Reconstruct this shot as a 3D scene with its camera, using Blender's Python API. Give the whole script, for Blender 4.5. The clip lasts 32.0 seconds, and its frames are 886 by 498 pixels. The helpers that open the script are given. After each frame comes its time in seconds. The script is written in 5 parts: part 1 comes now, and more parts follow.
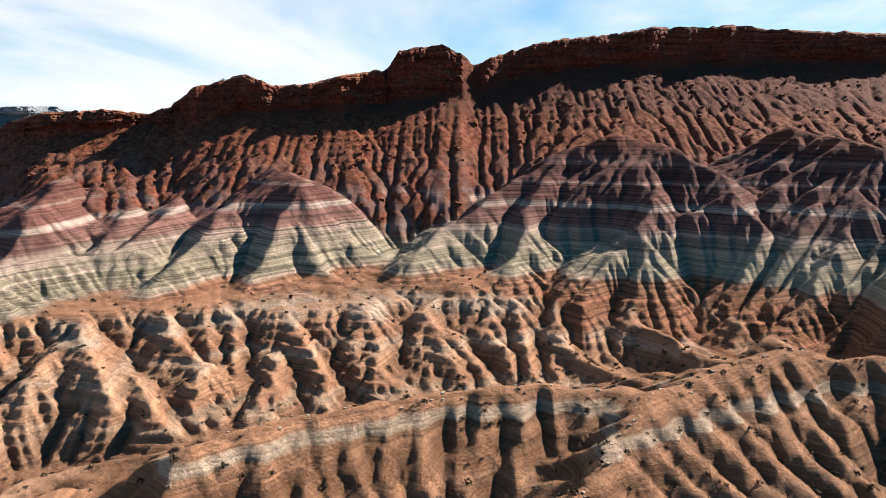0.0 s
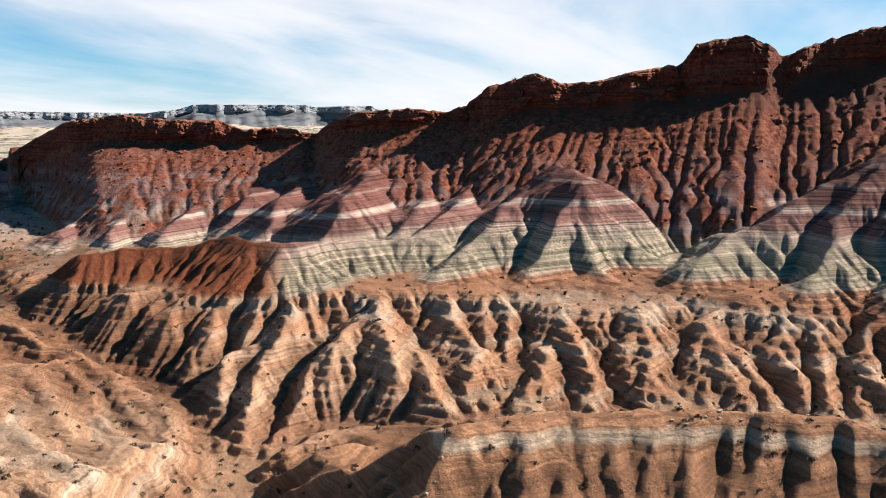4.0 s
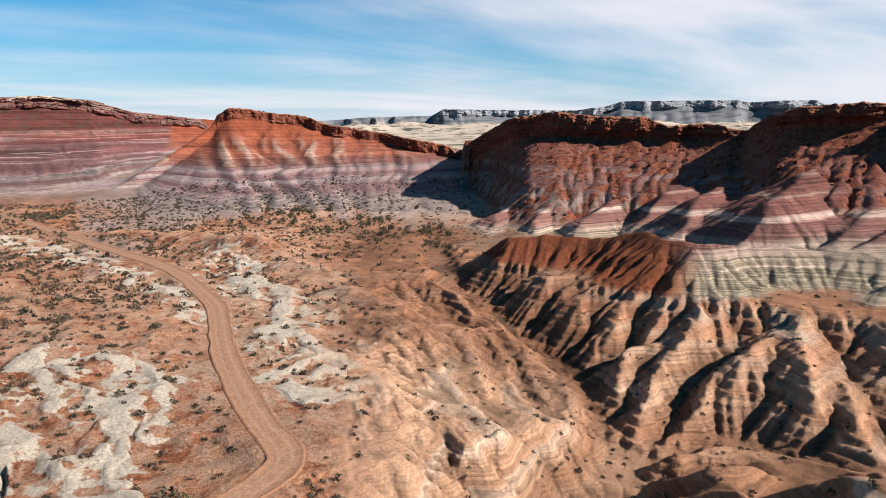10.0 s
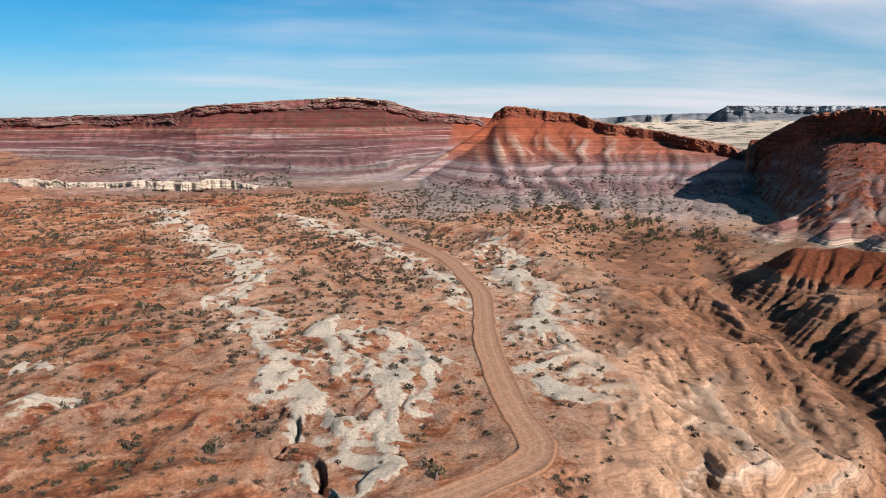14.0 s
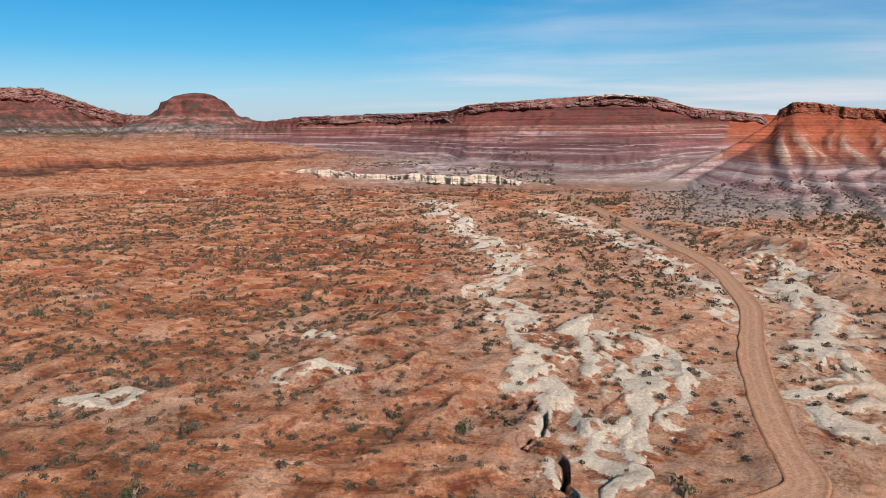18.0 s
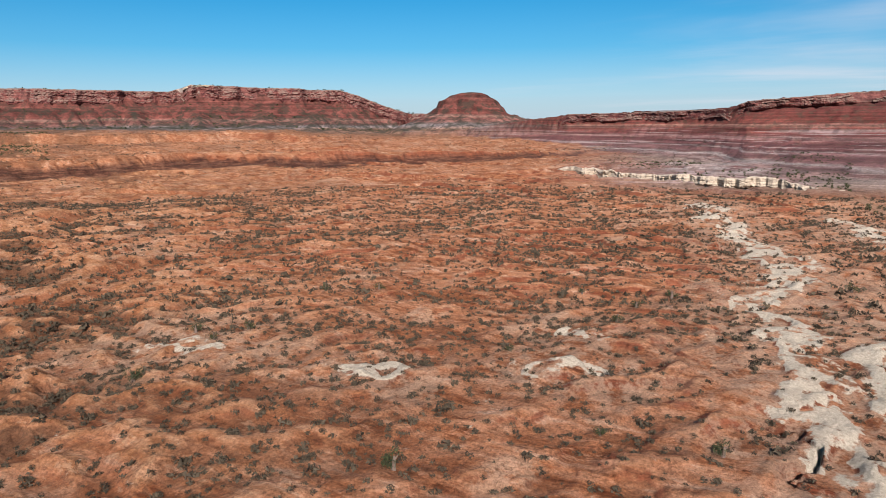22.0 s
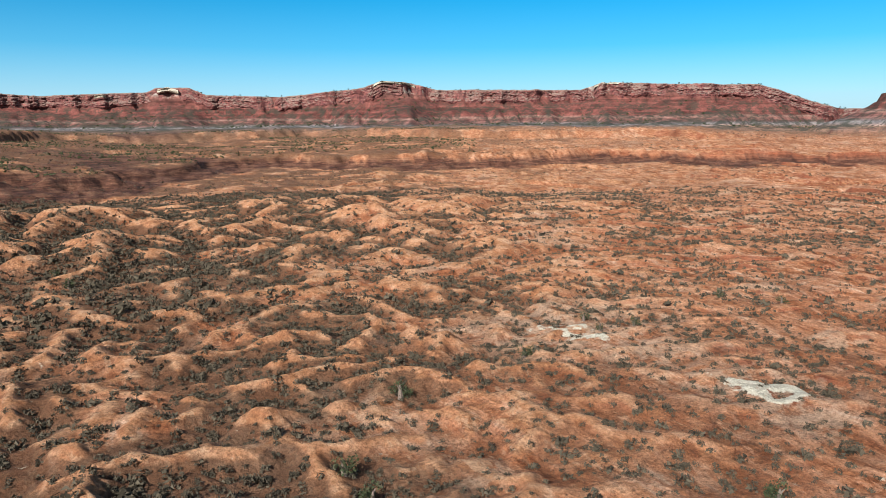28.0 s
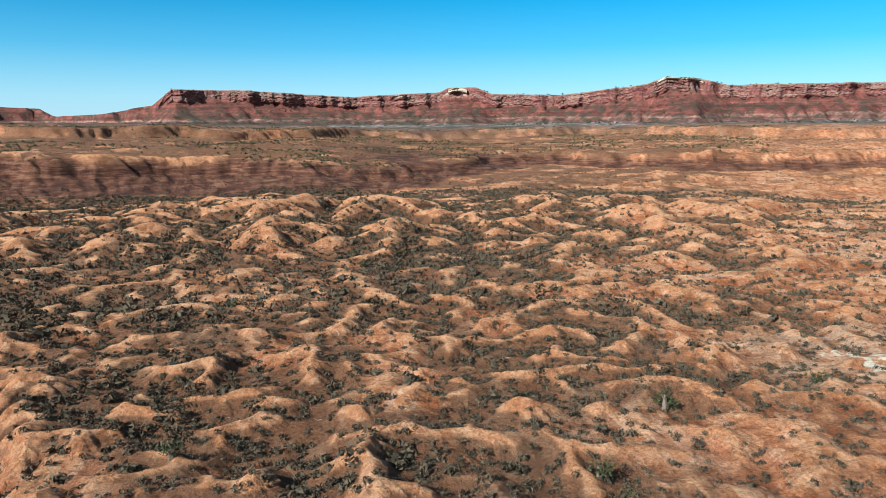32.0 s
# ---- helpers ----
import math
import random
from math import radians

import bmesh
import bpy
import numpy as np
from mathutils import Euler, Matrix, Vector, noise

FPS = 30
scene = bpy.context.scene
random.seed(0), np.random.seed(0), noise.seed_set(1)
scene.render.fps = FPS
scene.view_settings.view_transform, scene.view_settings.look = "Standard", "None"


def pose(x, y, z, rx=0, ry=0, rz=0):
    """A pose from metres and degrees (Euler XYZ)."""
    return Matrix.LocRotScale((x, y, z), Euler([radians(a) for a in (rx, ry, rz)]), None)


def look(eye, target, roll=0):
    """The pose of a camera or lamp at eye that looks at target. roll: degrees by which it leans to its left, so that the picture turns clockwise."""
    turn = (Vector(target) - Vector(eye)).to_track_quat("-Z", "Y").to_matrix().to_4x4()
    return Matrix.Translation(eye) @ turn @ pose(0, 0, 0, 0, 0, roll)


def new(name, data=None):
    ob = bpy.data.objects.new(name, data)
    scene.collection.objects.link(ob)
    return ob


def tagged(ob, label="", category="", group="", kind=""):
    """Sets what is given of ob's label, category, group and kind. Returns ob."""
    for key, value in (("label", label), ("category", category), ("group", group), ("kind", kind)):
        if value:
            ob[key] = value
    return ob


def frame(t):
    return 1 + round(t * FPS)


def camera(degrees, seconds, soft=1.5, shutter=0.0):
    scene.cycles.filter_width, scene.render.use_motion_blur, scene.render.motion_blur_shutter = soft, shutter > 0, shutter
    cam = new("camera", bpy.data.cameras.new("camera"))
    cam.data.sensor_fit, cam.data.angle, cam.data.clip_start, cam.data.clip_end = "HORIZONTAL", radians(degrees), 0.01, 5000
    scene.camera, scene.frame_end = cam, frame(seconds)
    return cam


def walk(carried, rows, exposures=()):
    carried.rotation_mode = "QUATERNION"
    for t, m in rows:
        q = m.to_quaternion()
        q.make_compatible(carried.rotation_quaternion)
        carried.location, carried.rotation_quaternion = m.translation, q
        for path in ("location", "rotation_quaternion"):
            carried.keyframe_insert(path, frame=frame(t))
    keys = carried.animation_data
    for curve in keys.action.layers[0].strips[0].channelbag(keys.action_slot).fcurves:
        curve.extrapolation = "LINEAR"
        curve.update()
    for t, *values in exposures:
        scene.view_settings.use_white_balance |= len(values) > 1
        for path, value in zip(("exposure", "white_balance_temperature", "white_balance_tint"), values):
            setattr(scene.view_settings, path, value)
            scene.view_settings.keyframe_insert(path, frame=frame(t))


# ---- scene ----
# camera: a drone that hovers 50 m over the plain and turns to its left
CAM_Z = 50.0
cam = camera(64.2, 32.0, soft=0.6)
YAWS = ((0, 1.83), (0.5, 4.91), (1, 7.86), (2, 13.38), (3, 18.89), (3.5, 21.66), (5.5, 32.59), (6, 35.36), (7, 40.84), (8, 46.33),
        (9, 51.96), (10, 57.43), (11, 62.84), (12, 68.3), (13, 73.8), (14, 78.96), (14.5, 81.6), (16.5, 92.11), (17, 94.73), (18, 99.96),
        (19, 105.12), (20, 110.46), (21, 115.75), (22, 121.02), (23, 126.32), (24, 131.62), (25, 136.92), (25.5, 139.36), (27.5, 149.93),
        (28, 152.6), (29, 157.98), (30, 163.38), (31, 168.84), (31.5, 171.62), (32, 174.61))
walk(cam, [(t, pose(0, 0, CAM_Z, 90 - 10.1, 0.49, yaw)) for t, yaw in YAWS], exposures=((0, 1.44, 6600, 14), (4, 1.34, 6600, 14), (9, 1.18, 6500, 16), (14, 1.00, 6400, 17), (20, 0.96, 6400, 18), (25, 1.02, 6350, 14), (28, 1.26, 5900, 5), (32, 1.40, 5750, 0)))

# ---- light ----
SUN_AZ, SUN_EL = -55.0, 33.0          # degrees; azimuth counted to the left of +y
world = bpy.data.worlds.new("sky")
scene.world = world
world.use_nodes = True
wn, wl = world.node_tree.nodes, world.node_tree.links
wn.clear()
sky = wn.new("ShaderNodeTexSky")
sky.sky_type, sky.sun_disc = "NISHITA", False
sky.sun_elevation, sky.sun_rotation = radians(SUN_EL), radians(-SUN_AZ)
sky.altitude, sky.air_density, sky.dust_density, sky.ozone_density = 1600, 1.0, 0.0, 4.0
vivid = wn.new("ShaderNodeHueSaturation")
vivid.inputs["Saturation"].default_value, vivid.inputs["Value"].default_value = 1.75, 0.93
vivid.inputs["Hue"].default_value = 0.484
wl.new(sky.outputs[0], vivid.inputs["Color"])


def wmath(op, a, b=0.0, clamp=False):
    n = wn.new("ShaderNodeMath")
    n.operation, n.use_clamp = op, clamp
    for socket, value in zip(n.inputs, (a, b)):
        if hasattr(value, "is_output"):
            wl.new(value, socket)
        else:
            socket.default_value = value
    return n.outputs[0]


# thin cirrus: streaks on a high flat layer, thickest on the side of the escarpment
way = wn.new("ShaderNodeTexCoord")
parts = wn.new("ShaderNodeSeparateXYZ")
wl.new(way.outputs["Generated"], parts.inputs[0])
lift = wmath("ADD", wmath("MAXIMUM", parts.outputs[2], 0.0), 0.10)
flat = wn.new("ShaderNodeCombineXYZ")
wl.new(wmath("DIVIDE", parts.outputs[0], lift), flat.inputs[0])
wl.new(wmath("DIVIDE", parts.outputs[1], lift), flat.inputs[1])


def wnoise(scale, detail, rough, stretch, turn):
    m = wn.new("ShaderNodeMapping")
    m.inputs["Scale"].default_value, m.inputs["Rotation"].default_value = stretch, (0, 0, radians(turn))
    wl.new(flat.outputs[0], m.inputs["Vector"])
    n = wn.new("ShaderNodeTexNoise")
    wl.new(m.outputs[0], n.inputs["Vector"])
    n.inputs["Scale"].default_value, n.inputs["Detail"].default_value, n.inputs["Roughness"].default_value, n.inputs["Distortion"].default_value = scale, detail, rough, 0.6
    return n.outputs[0]


streak = wmath("ADD", wmath("MULTIPLY", wnoise(0.34, 5, 0.55, (1.0, 0.5, 1), 35), 0.72), wmath("MULTIPLY", wnoise(1.1, 5, 0.55, (1.0, 0.35, 1), 60), 0.28))
side = wmath("ADD", wmath("MULTIPLY", parts.outputs[0], -math.sin(radians(25))), wmath("MULTIPLY", parts.outputs[1], math.cos(radians(25))))
cover = wn.new("ShaderNodeMapRange")
cover.interpolation_type = "SMOOTHSTEP"
wl.new(side, cover.inputs[0])
for k, value in enumerate((-0.35, 0.62, 0.26, -0.07)):
    cover.inputs[1 + k].default_value = value
cloud = wn.new("ShaderNodeMapRange")
cloud.interpolation_type = "SMOOTHSTEP"
wl.new(wmath("SUBTRACT", streak, cover.outputs[0]), cloud.inputs[0])
cloud.inputs[1].default_value, cloud.inputs[2].default_value, cloud.inputs[4].default_value = 0.38, 0.72, 0.9
veil = wn.new("ShaderNodeMix")
veil.data_type = "RGBA"
veil.inputs["B"].default_value = (7.9, 8.1, 8.3, 1)
haze = wn.new("ShaderNodeMix")
haze.data_type = "RGBA"
haze.inputs["B"].default_value = (3.95, 5.75, 7.15, 1)
wl.new(vivid.outputs[0], haze.inputs["A"])
low_sky = wmath("SUBTRACT", 1.0, wmath("MULTIPLY", wmath("ABSOLUTE", parts.outputs[2]), 4.0), True)
wl.new(wmath("MULTIPLY", wmath("MULTIPLY", low_sky, low_sky), 0.85), haze.inputs["Factor"])
wl.new(haze.outputs["Result"], veil.inputs["A"])
wl.new(cloud.outputs[0], veil.inputs["Factor"])
bg = wn.new("ShaderNodeBackground")
bg.inputs["Strength"].default_value = 0.05
out = wn.new("ShaderNodeOutputWorld")
wl.new(bg.outputs[0], out.inputs[0])
wl.new(veil.outputs["Result"], bg.inputs[0])

sun = new("sun", bpy.data.lights.new("sun", "SUN"))
sun.data.energy, sun.data.angle, sun.data.color = 5.0, radians(0.53), (1.0, 0.94, 0.86)
sa, se = radians(SUN_AZ), radians(SUN_EL)
sun.matrix_world = look((-math.sin(sa) * math.cos(se) * 500, math.cos(sa) * math.cos(se) * 500, 400 + math.sin(se) * 500), (0, 0, 400))

# ---- the lie of the land ----


CHANCE = np.random.default_rng(3).random(65536)


def hash01(i, j, seed):
    i, j = np.asarray(i).astype(np.int32), np.asarray(j).astype(np.int32)
    return CHANCE[((((i + seed * 37) & 255) << 8) | ((j + seed * 91 + (i >> 8) * 7) & 255))]


def vnoise(x, y, seed=0):
    """Smooth noise, -1 to 1."""
    x, y = np.asarray(x, float), np.asarray(y, float)
    i, j = np.floor(x), np.floor(y)
    u, v = x - i, y - j
    u, v = u * u * u * (u * (6 * u - 15) + 10), v * v * v * (v * (6 * v - 15) + 10)
    a, b = hash01(i, j, seed), hash01(i + 1, j, seed)
    c, d = hash01(i, j + 1, seed), hash01(i + 1, j + 1, seed)
    return 2 * ((a * (1 - u) + b * u) * (1 - v) + (c * (1 - u) + d * u) * v) - 1


def fbm(x, y, octaves=4, seed=0, gain=0.5):
    total, amp = 0.0, 1.0
    for k in range(octaves):
        total = total + amp * vnoise(x * 2 ** k + 17.3 * k, y * 2 ** k - 9.1 * k, seed + k)
        amp *= gain
    return total


def sstep(a, b, x):
    t = np.clip((x - a) / (b - a), 0, 1)
    return t * t * (3 - 2 * t)


def smax(a, b, k):
    h = np.clip(0.5 + 0.5 * (a - b) / k, 0, 1)
    return b * (1 - h) + a * h + k * h * (1 - h)


def smin(a, b, k):
    return -smax(-a, -b, k)


def polar(az, r):
    """Plan place of a bearing (degrees to the left of +y) and a distance."""
    return -math.sin(radians(az)) * r, math.cos(radians(az)) * r


def line_field(x, y, pts, reach=75.0):
    """Distance to a line of (x, y, z) points, the height of the line there, and how far along it that is."""
    best, height, along, run = np.full(x.shape, 1e9), np.full(x.shape, -500.0), np.zeros(x.shape), 0.0
    px, py = [p[0] for p in pts], [p[1] for p in pts]
    near = (x > min(px) - reach) & (x < max(px) + reach) & (y > min(py) - reach) & (y < max(py) + reach)
    if not near.all():
        if near.any():
            best[near], height[near], along[near] = line_field(x[near], y[near], pts, 1e9)
        return best, height, along
    for (ax, ay, az_), (bx, by, bz) in zip(pts, pts[1:]):
        dx, dy = bx - ax, by - ay
        t = np.clip(((x - ax) * dx + (y - ay) * dy) / (dx * dx + dy * dy), 0, 1)
        d = np.hypot(x - ax - t * dx, y - ay - t * dy)
        near = d < best
        best = np.where(near, d, best)
        height = np.where(near, az_ + t * (bz - az_), height)
        side = np.where((x - ax) * dy - (y - ay) * dx > 0, 0.0, 37.0)
        along = np.where(near, run + t * math.hypot(dx, dy) + side, along)
        run += math.hypot(dx, dy)
    return best, height, along


def flute(u, width, seed=0, stray=0.8, sharp=1.8):
    """0 on the back of a rib, 1 in the gully beside it; ribs are rounded and gullies sharp."""
    t = u / width + stray * vnoise(u / width / 1.9, u * 0 + seed, seed)
    k = np.round(t)
    f = np.abs(t - k) * 2
    return f ** sharp * (0.4 + 0.85 * hash01(k, k * 0, seed))


def sight(rows):
    """Crest points from bearing, slope angle seen from the hover point, and distance."""
    return [(*polar(a, r), CAM_Z + r * math.tan(radians(e))) for a, e, r in rows]


# rim of the escarpment: bearing, angle over the hover height, distance
RIM = ((-60, 5.0, 620), (-38, 5.3, 480), (-29.4, 5.6, 430), (-23.7, 6.2, 406), (-20, 6.7, 390), (-14, 6.8, 368), (-9.9, 6.4, 355), (-6, 6.1, 346), (-3.4, 5.4, 341),
       (-0.6, 4.5, 328), (0.3, 5.2, 320), (1.9, 6.1, 317), (5.2, 5.6, 316), (6.3, 4.2, 316), (9.9, 3.6, 312), (12.5, 3.1, 312), (15.1, 2.9, 313), (17.1, 3.8, 314),
       (20.8, 2.7, 318), (22.5, 1.4, 324), (24.1, 0.8, 328), (27.1, 1.1, 332), (31, 0.9, 340), (33, 0.3, 352), (34.6, -0.8, 372), (37.3, -0.2, 384), (40, -0.4, 392),
       (41.7, 0.3, 398), (45.3, 0.4, 408), (48.3, 0.8, 416), (52.1, 0.3, 440), (55.1, -1.4, 500))
WALL = ((50, -3.2, 640), (55.6, -2.2, 640), (57.5, -1.7, 640), (62, -0.8, 660), (66.5, -0.05, 680), (68.3, 0.6, 690), (71, 0.9, 690), (72.7, 1.2, 690), (74, 1.25, 690), (74.9, 0.9, 692), (75.3, 0.0, 688), (77.5, -1.5, 665), (79.8, -2.9, 640), (83, -4.8, 600), (86, -6, 560))
PURPLE = ((66, 0.0, 1150), (74.6, 0.3, 1120), (80.8, 1.0, 1100), (83.5, 1.8, 1080), (86.6, 2.1, 1070), (92.3, 1.8, 1080), (98.0, 1.4, 1105), (99.4, 0.95, 1130), (101, 0.8, 1180), (105, 0.7, 1280), (111, 0.6, 1400), (114, 0.2, 1500), (120, -0.6, 1700))
MESA = ((96, 0.8, 2700), (102, 0.8, 2700), (108, 0.6, 2700), (114, 0.25, 2700), (122, 0.75, 2700), (123.8, 0.8, 2680), (125.5, 1.3, 2620), (127.5, 2.1, 2560), (129.1, 2.6, 2540), (138.4, 2.9, 2500), (140.2, 3.0, 2480),
        (141.8, 2.5, 2480), (153, 2.6, 2450), (155.3, 3.2, 2400), (157.4, 3.3, 2400), (158.8, 2.8, 2420), (165, 2.1, 2600), (170.7, 2.2, 2700), (172, 2.75, 2720), (174.2, 2.75, 2740), (174.9, 2.4, 2750),
        (181.8, 2.1, 2800), (190.4, 2.6, 2750), (195.2, 2.65, 2700), (196.6, 1.5, 2720), (199.9, 0.85, 2800), (203.0, 0.7, 3200), (203.9, 1.25, 3300), (206.5, 1.35, 3300), (210, 1.2, 3300), (213, 0.7, 3300), (240, 0.6, 3300))
BACK = ((-60, 0.5, 4400), (15, 0.6, 4400), (23.9, 0.9, 4400), (29, 0.8, 4400), (30, 1.4, 4300), (34.5, 1.35, 4300), (35.2, 1.5, 4250), (43.5, 1.55, 4250), (44.6, 1.2, 4300), (47, 0.9, 4400), (52.1, 1.0, 4400), (57.4, 1.1, 4400),
        (58.3, 0.6, 4500), (63.6, 0.5, 4500), (68, 0.2, 4500), (75, 0.2, 4500), (100, 0.9, 4500), (110, 0.7, 4600))


def keyed(rows, az, jitter=0.0, seed=0, scale=0.6):
    a, e, r = (np.array(c, float) for c in zip(*rows))
    rr = np.interp(az, a, r)
    z = CAM_Z + rr * np.tan(np.radians(np.interp(az, a, e)))
    return rr + jitter * fbm(az * scale, np.zeros_like(az), 4, seed), z


# top of the rubble slope under that rim: bearing, angle over the hover height
FOOT = ((-60, 3.4), (-23, 4.0), (-14, 4.3), (-8, 4.0), (-3, 3.2), (0, 2.3), (5, 1.6), (12, 1.2), (17, 0.9), (22, 0.2), (27, -0.1), (32, -0.4), (37, -1.2), (45, -1.2), (52, -1.2), (55, -2.6), (60, -4))


def rim_foot(az, rr):
    a, e = (np.array(c, float) for c in zip(*FOOT))
    return CAM_Z + rr * np.tan(np.radians(np.interp(az, a, e)))


def rim_cliff(az):
    """Height of the cliff along the escarpment's rim."""
    rr, z = keyed(RIM, az)
    return np.maximum(z - rim_foot(az, rr), 3.0)


def scarp(az, r, rows, cliff, talus, back=0.05, jitter=4.0, seed=1, scale=0.6, steep=0.12, edge=None, rib=7.0, depth=3.0, toe=None):
    """Tableland with a cliff and a talus below it, along a rim line. cliff: metres, talus: rise over run."""
    rr, z = keyed(rows, az, jitter, seed, scale)
    even = keyed(rows, az)[0] + 0.5 * jitter * fbm(az * scale * 0.4, r / 90, 2, seed + 3)
    s = rr - r
    top = z + back * np.minimum(s, 0)
    n = 1 + 0.12 * fbm(az * scale * 2.2, r * 0.02, 3, seed + 5)
    hc = cliff * n
    w = hc * steep
    run = np.maximum(even - r - w, 0)
    apron = z - cliff - talus * run
    u = np.radians(az) * rr.mean() + 0.6 * rib * vnoise(az * 30 / rib, run / rib / 3, seed + 9)
    apron = apron - depth * (0.35 + 1.1 * sstep(-0.4, 0.6, vnoise(u / rib / 5, run / rib / 4, seed + 2))) * sstep(0.0, 6 * depth, run) * (flute(u, rib, seed + 7) + 0.5 * flute(u * 1.03 + 0.1 * run, rib * 2.6, seed + 8))
    if toe is not None:
        apron = apron - 0.4 * np.maximum(0, s - toe)
    body = np.where(s < w, np.maximum(z - hc * np.clip(s / w, 0, 1), apron), apron)
    res = np.where(s < 0, top, body)
    if edge:
        lo, hi = edge
        res = res - 400 * (1 - sstep(lo, lo + 0.8, az)) - 400 * sstep(hi - 0.8, hi, az)
    return res, s, hc


MOUNDS = [sight(p) for p in (
    ((15.5, -3.3, 275), (14.2, -3.6, 258), (13.2, -4.2, 246), (12.4, -7.5, 226), (11.3, -11.9, 205)),
    ((17.2, -4.4, 272), (17.0, -5.0, 258), (19.5, -6.7, 238), (22.3, -9.2, 221), (25.6, -11.8, 204)),
    ((13.4, -4.6, 245), (15.0, -8.0, 224), (17.0, -11.6, 206)),
    ((21.3, -4.9, 280), (23.6, -6.4, 250), (26.8, -8.6, 232)),
    ((25.0, -4.0, 300), (25.8, -6.2, 262), (28, -8.4, 240)),
    ((27.1, -3.2, 305), (28.4, -5.2, 276)),
    ((29.7, -3.2, 305), (31.7, -4.6, 268), (32.6, -6.6, 248), (33.6, -8.6, 236)),
    ((35.5, -4.6, 330), (37.5, -6.0, 290), (38.6, -8.0, 262)),
    ((36.6, -4.6, 345), (40.2, -5.2, 320), (42.0, -8.2, 300)),
    ((41.2, -4.6, 360), (44.0, -5.9, 330), (46.2, -8.2, 300)),
    ((46.0, -5.6, 370), (48.6, -6.2, 335), (50.4, -8.4, 305)),
    ((51.0, -6.4, 372), (53.0, -7.2, 340), (54.0, -8.8, 310)),
    ((1.9, -2.4, 292), (2.4, -5.0, 268), (2.2, -7.4, 252)),
    ((5.0, -3.4, 296), (6.2, -6.4, 262)),
    ((-1.5, -2.0, 292), (-0.8, -5.0, 262)),
    ((-11.8, -0.9, 272), (-8.0, -2.1, 266), (-6.4, -4.6, 244), (-5.2, -8.0, 222), (-3.8, -11.0, 204)),
    ((-8.0, -2.1, 266), (-2.6, -5.4, 244), (1.6, -8.2, 226), (4.3, -10.0, 214)),
    ((-11.8, -0.9, 272), (-14.0, -3.4, 248), (-14.6, -5.8, 230), (-13.6, -8.2, 216)),
    ((-11.8, -0.9, 272), (-16.5, -2.0, 258), (-20.4, -5.0, 238), (-24.6, -8.6, 222)),
    ((-24.2, -0.5, 285), (-30.0, -1.8, 262), (-40, -2.0, 258)),
    ((-24.2, -0.5, 285), (-26.5, -5.0, 246), (-28.5, -8.8, 226)),
    ((-31, -2.0, 262), (-34, -9.0, 226)),
)]
# the near fluted ridges and the red hill
RIDGES = [sight(p) for p in (
    ((27.0, -29.5, 92), (23.2, -24.0, 101), (21.8, -23.6, 103), (18.3, -23.2, 105), (14.6, -22.7, 107.5), (9.8, -22.2, 110), (1.2, -21.3, 115), (-6, -20.8, 118), (-13, -20.4, 121)),
    ((-10.2, -29, 90), (-13.1, -23.8, 104), (-15.2, -21.1, 114), (-19.4, -18.5, 128), (-25.3, -16.2, 144), (-28.3, -16.6, 146), (-31.3, -15.9, 150), (-48, -15, 160)),
)]
REDHILL = sight(((58.0, -12.0, 250), (55.7, -10.9, 250), (52.6, -8.9, 247), (48.3, -8.7, 243), (45.2, -8.9, 238), (41.5, -8.1, 230), (39.2, -8.9, 217), (37.0, -8.8, 214), (34.0, -9.0, 222), (29.0, -8.9, 228), (25.0, -9.2, 226)))
SPURS = [sight(p) for p in (
    ((33.6, -13.3, 192), (32.8, -16.5, 168)),
    ((30.6, -13.4, 190), (28.8, -16.6, 166), (26.6, -20.2, 148), (25.6, -24.2, 134)),
    ((24.6, -13.7, 186), (22.8, -17.6, 165), (20.8, -20.6, 152)),
    ((16.2, -14.2, 182), (14.2, -17.2, 166), (11.6, -20.0, 154)),
    ((9.0, -15.4, 180), (8.6, -18.2, 164)),
    ((4.0, -14.9, 182), (1.2, -17.2, 170), (0.6, -19.2, 160)),
    ((-5.0, -13.2, 196), (-6.2, -16.0, 178), (-8.6, -18.4, 164), (-13.0, -20.2, 154)),
    ((-10.4, -11.6, 208), (-14.2, -15.2, 180), (-20.2, -17.6, 164)),
    ((-16.9, -11.1, 214), (-21.0, -14.2, 190), (-25.5, -16.4, 172)),
    ((-23, -10.6, 222), (-28.0, -13.2, 200), (-33, -15, 182)),
    ((36.5, -14.0, 184), (37.4, -17.0, 168), (38.2, -20.0, 152), (38.8, -23.2, 140)),
    ((41, -14.6, 188), (43.2, -17.2, 172), (44.0, -19.8, 160)),
    ((46.5, -14.2, 196), (48.4, -16.2, 184)),
    ((51.0, -13.6, 206), (52.0, -15.4, 194)),
)]
WASH = [(*polar(a, r), z) for a, r, z in ((52, 60, -26), (46, 92, -23), (44.6, 117, -19), (42.5, 138, -17), (45.5, 160, -14), (48.8, 183, -11.5), (53, 203, -7.5), (57.5, 250, -3.5), (59, 330, -1.5))]
WASH2 = [(*polar(a, r), z) for a, r, z in ((42.5, 138, -17), (36, 146, -14.5), (29, 143, -12.5), (20, 134, -10), (12, 138, -9), (4, 150, -8.5), (-4, 152, -8.5), (-14, 152, -8), (-22, 160, -6), (-34, 172, -4))]
WASH3 = [(*polar(a, r), z) for a, r, z in ((43.6, 125, -19), (40.5, 140, -16), (38.6, 158, -12), (36.2, 172, -6), (33.6, 183, -2))]
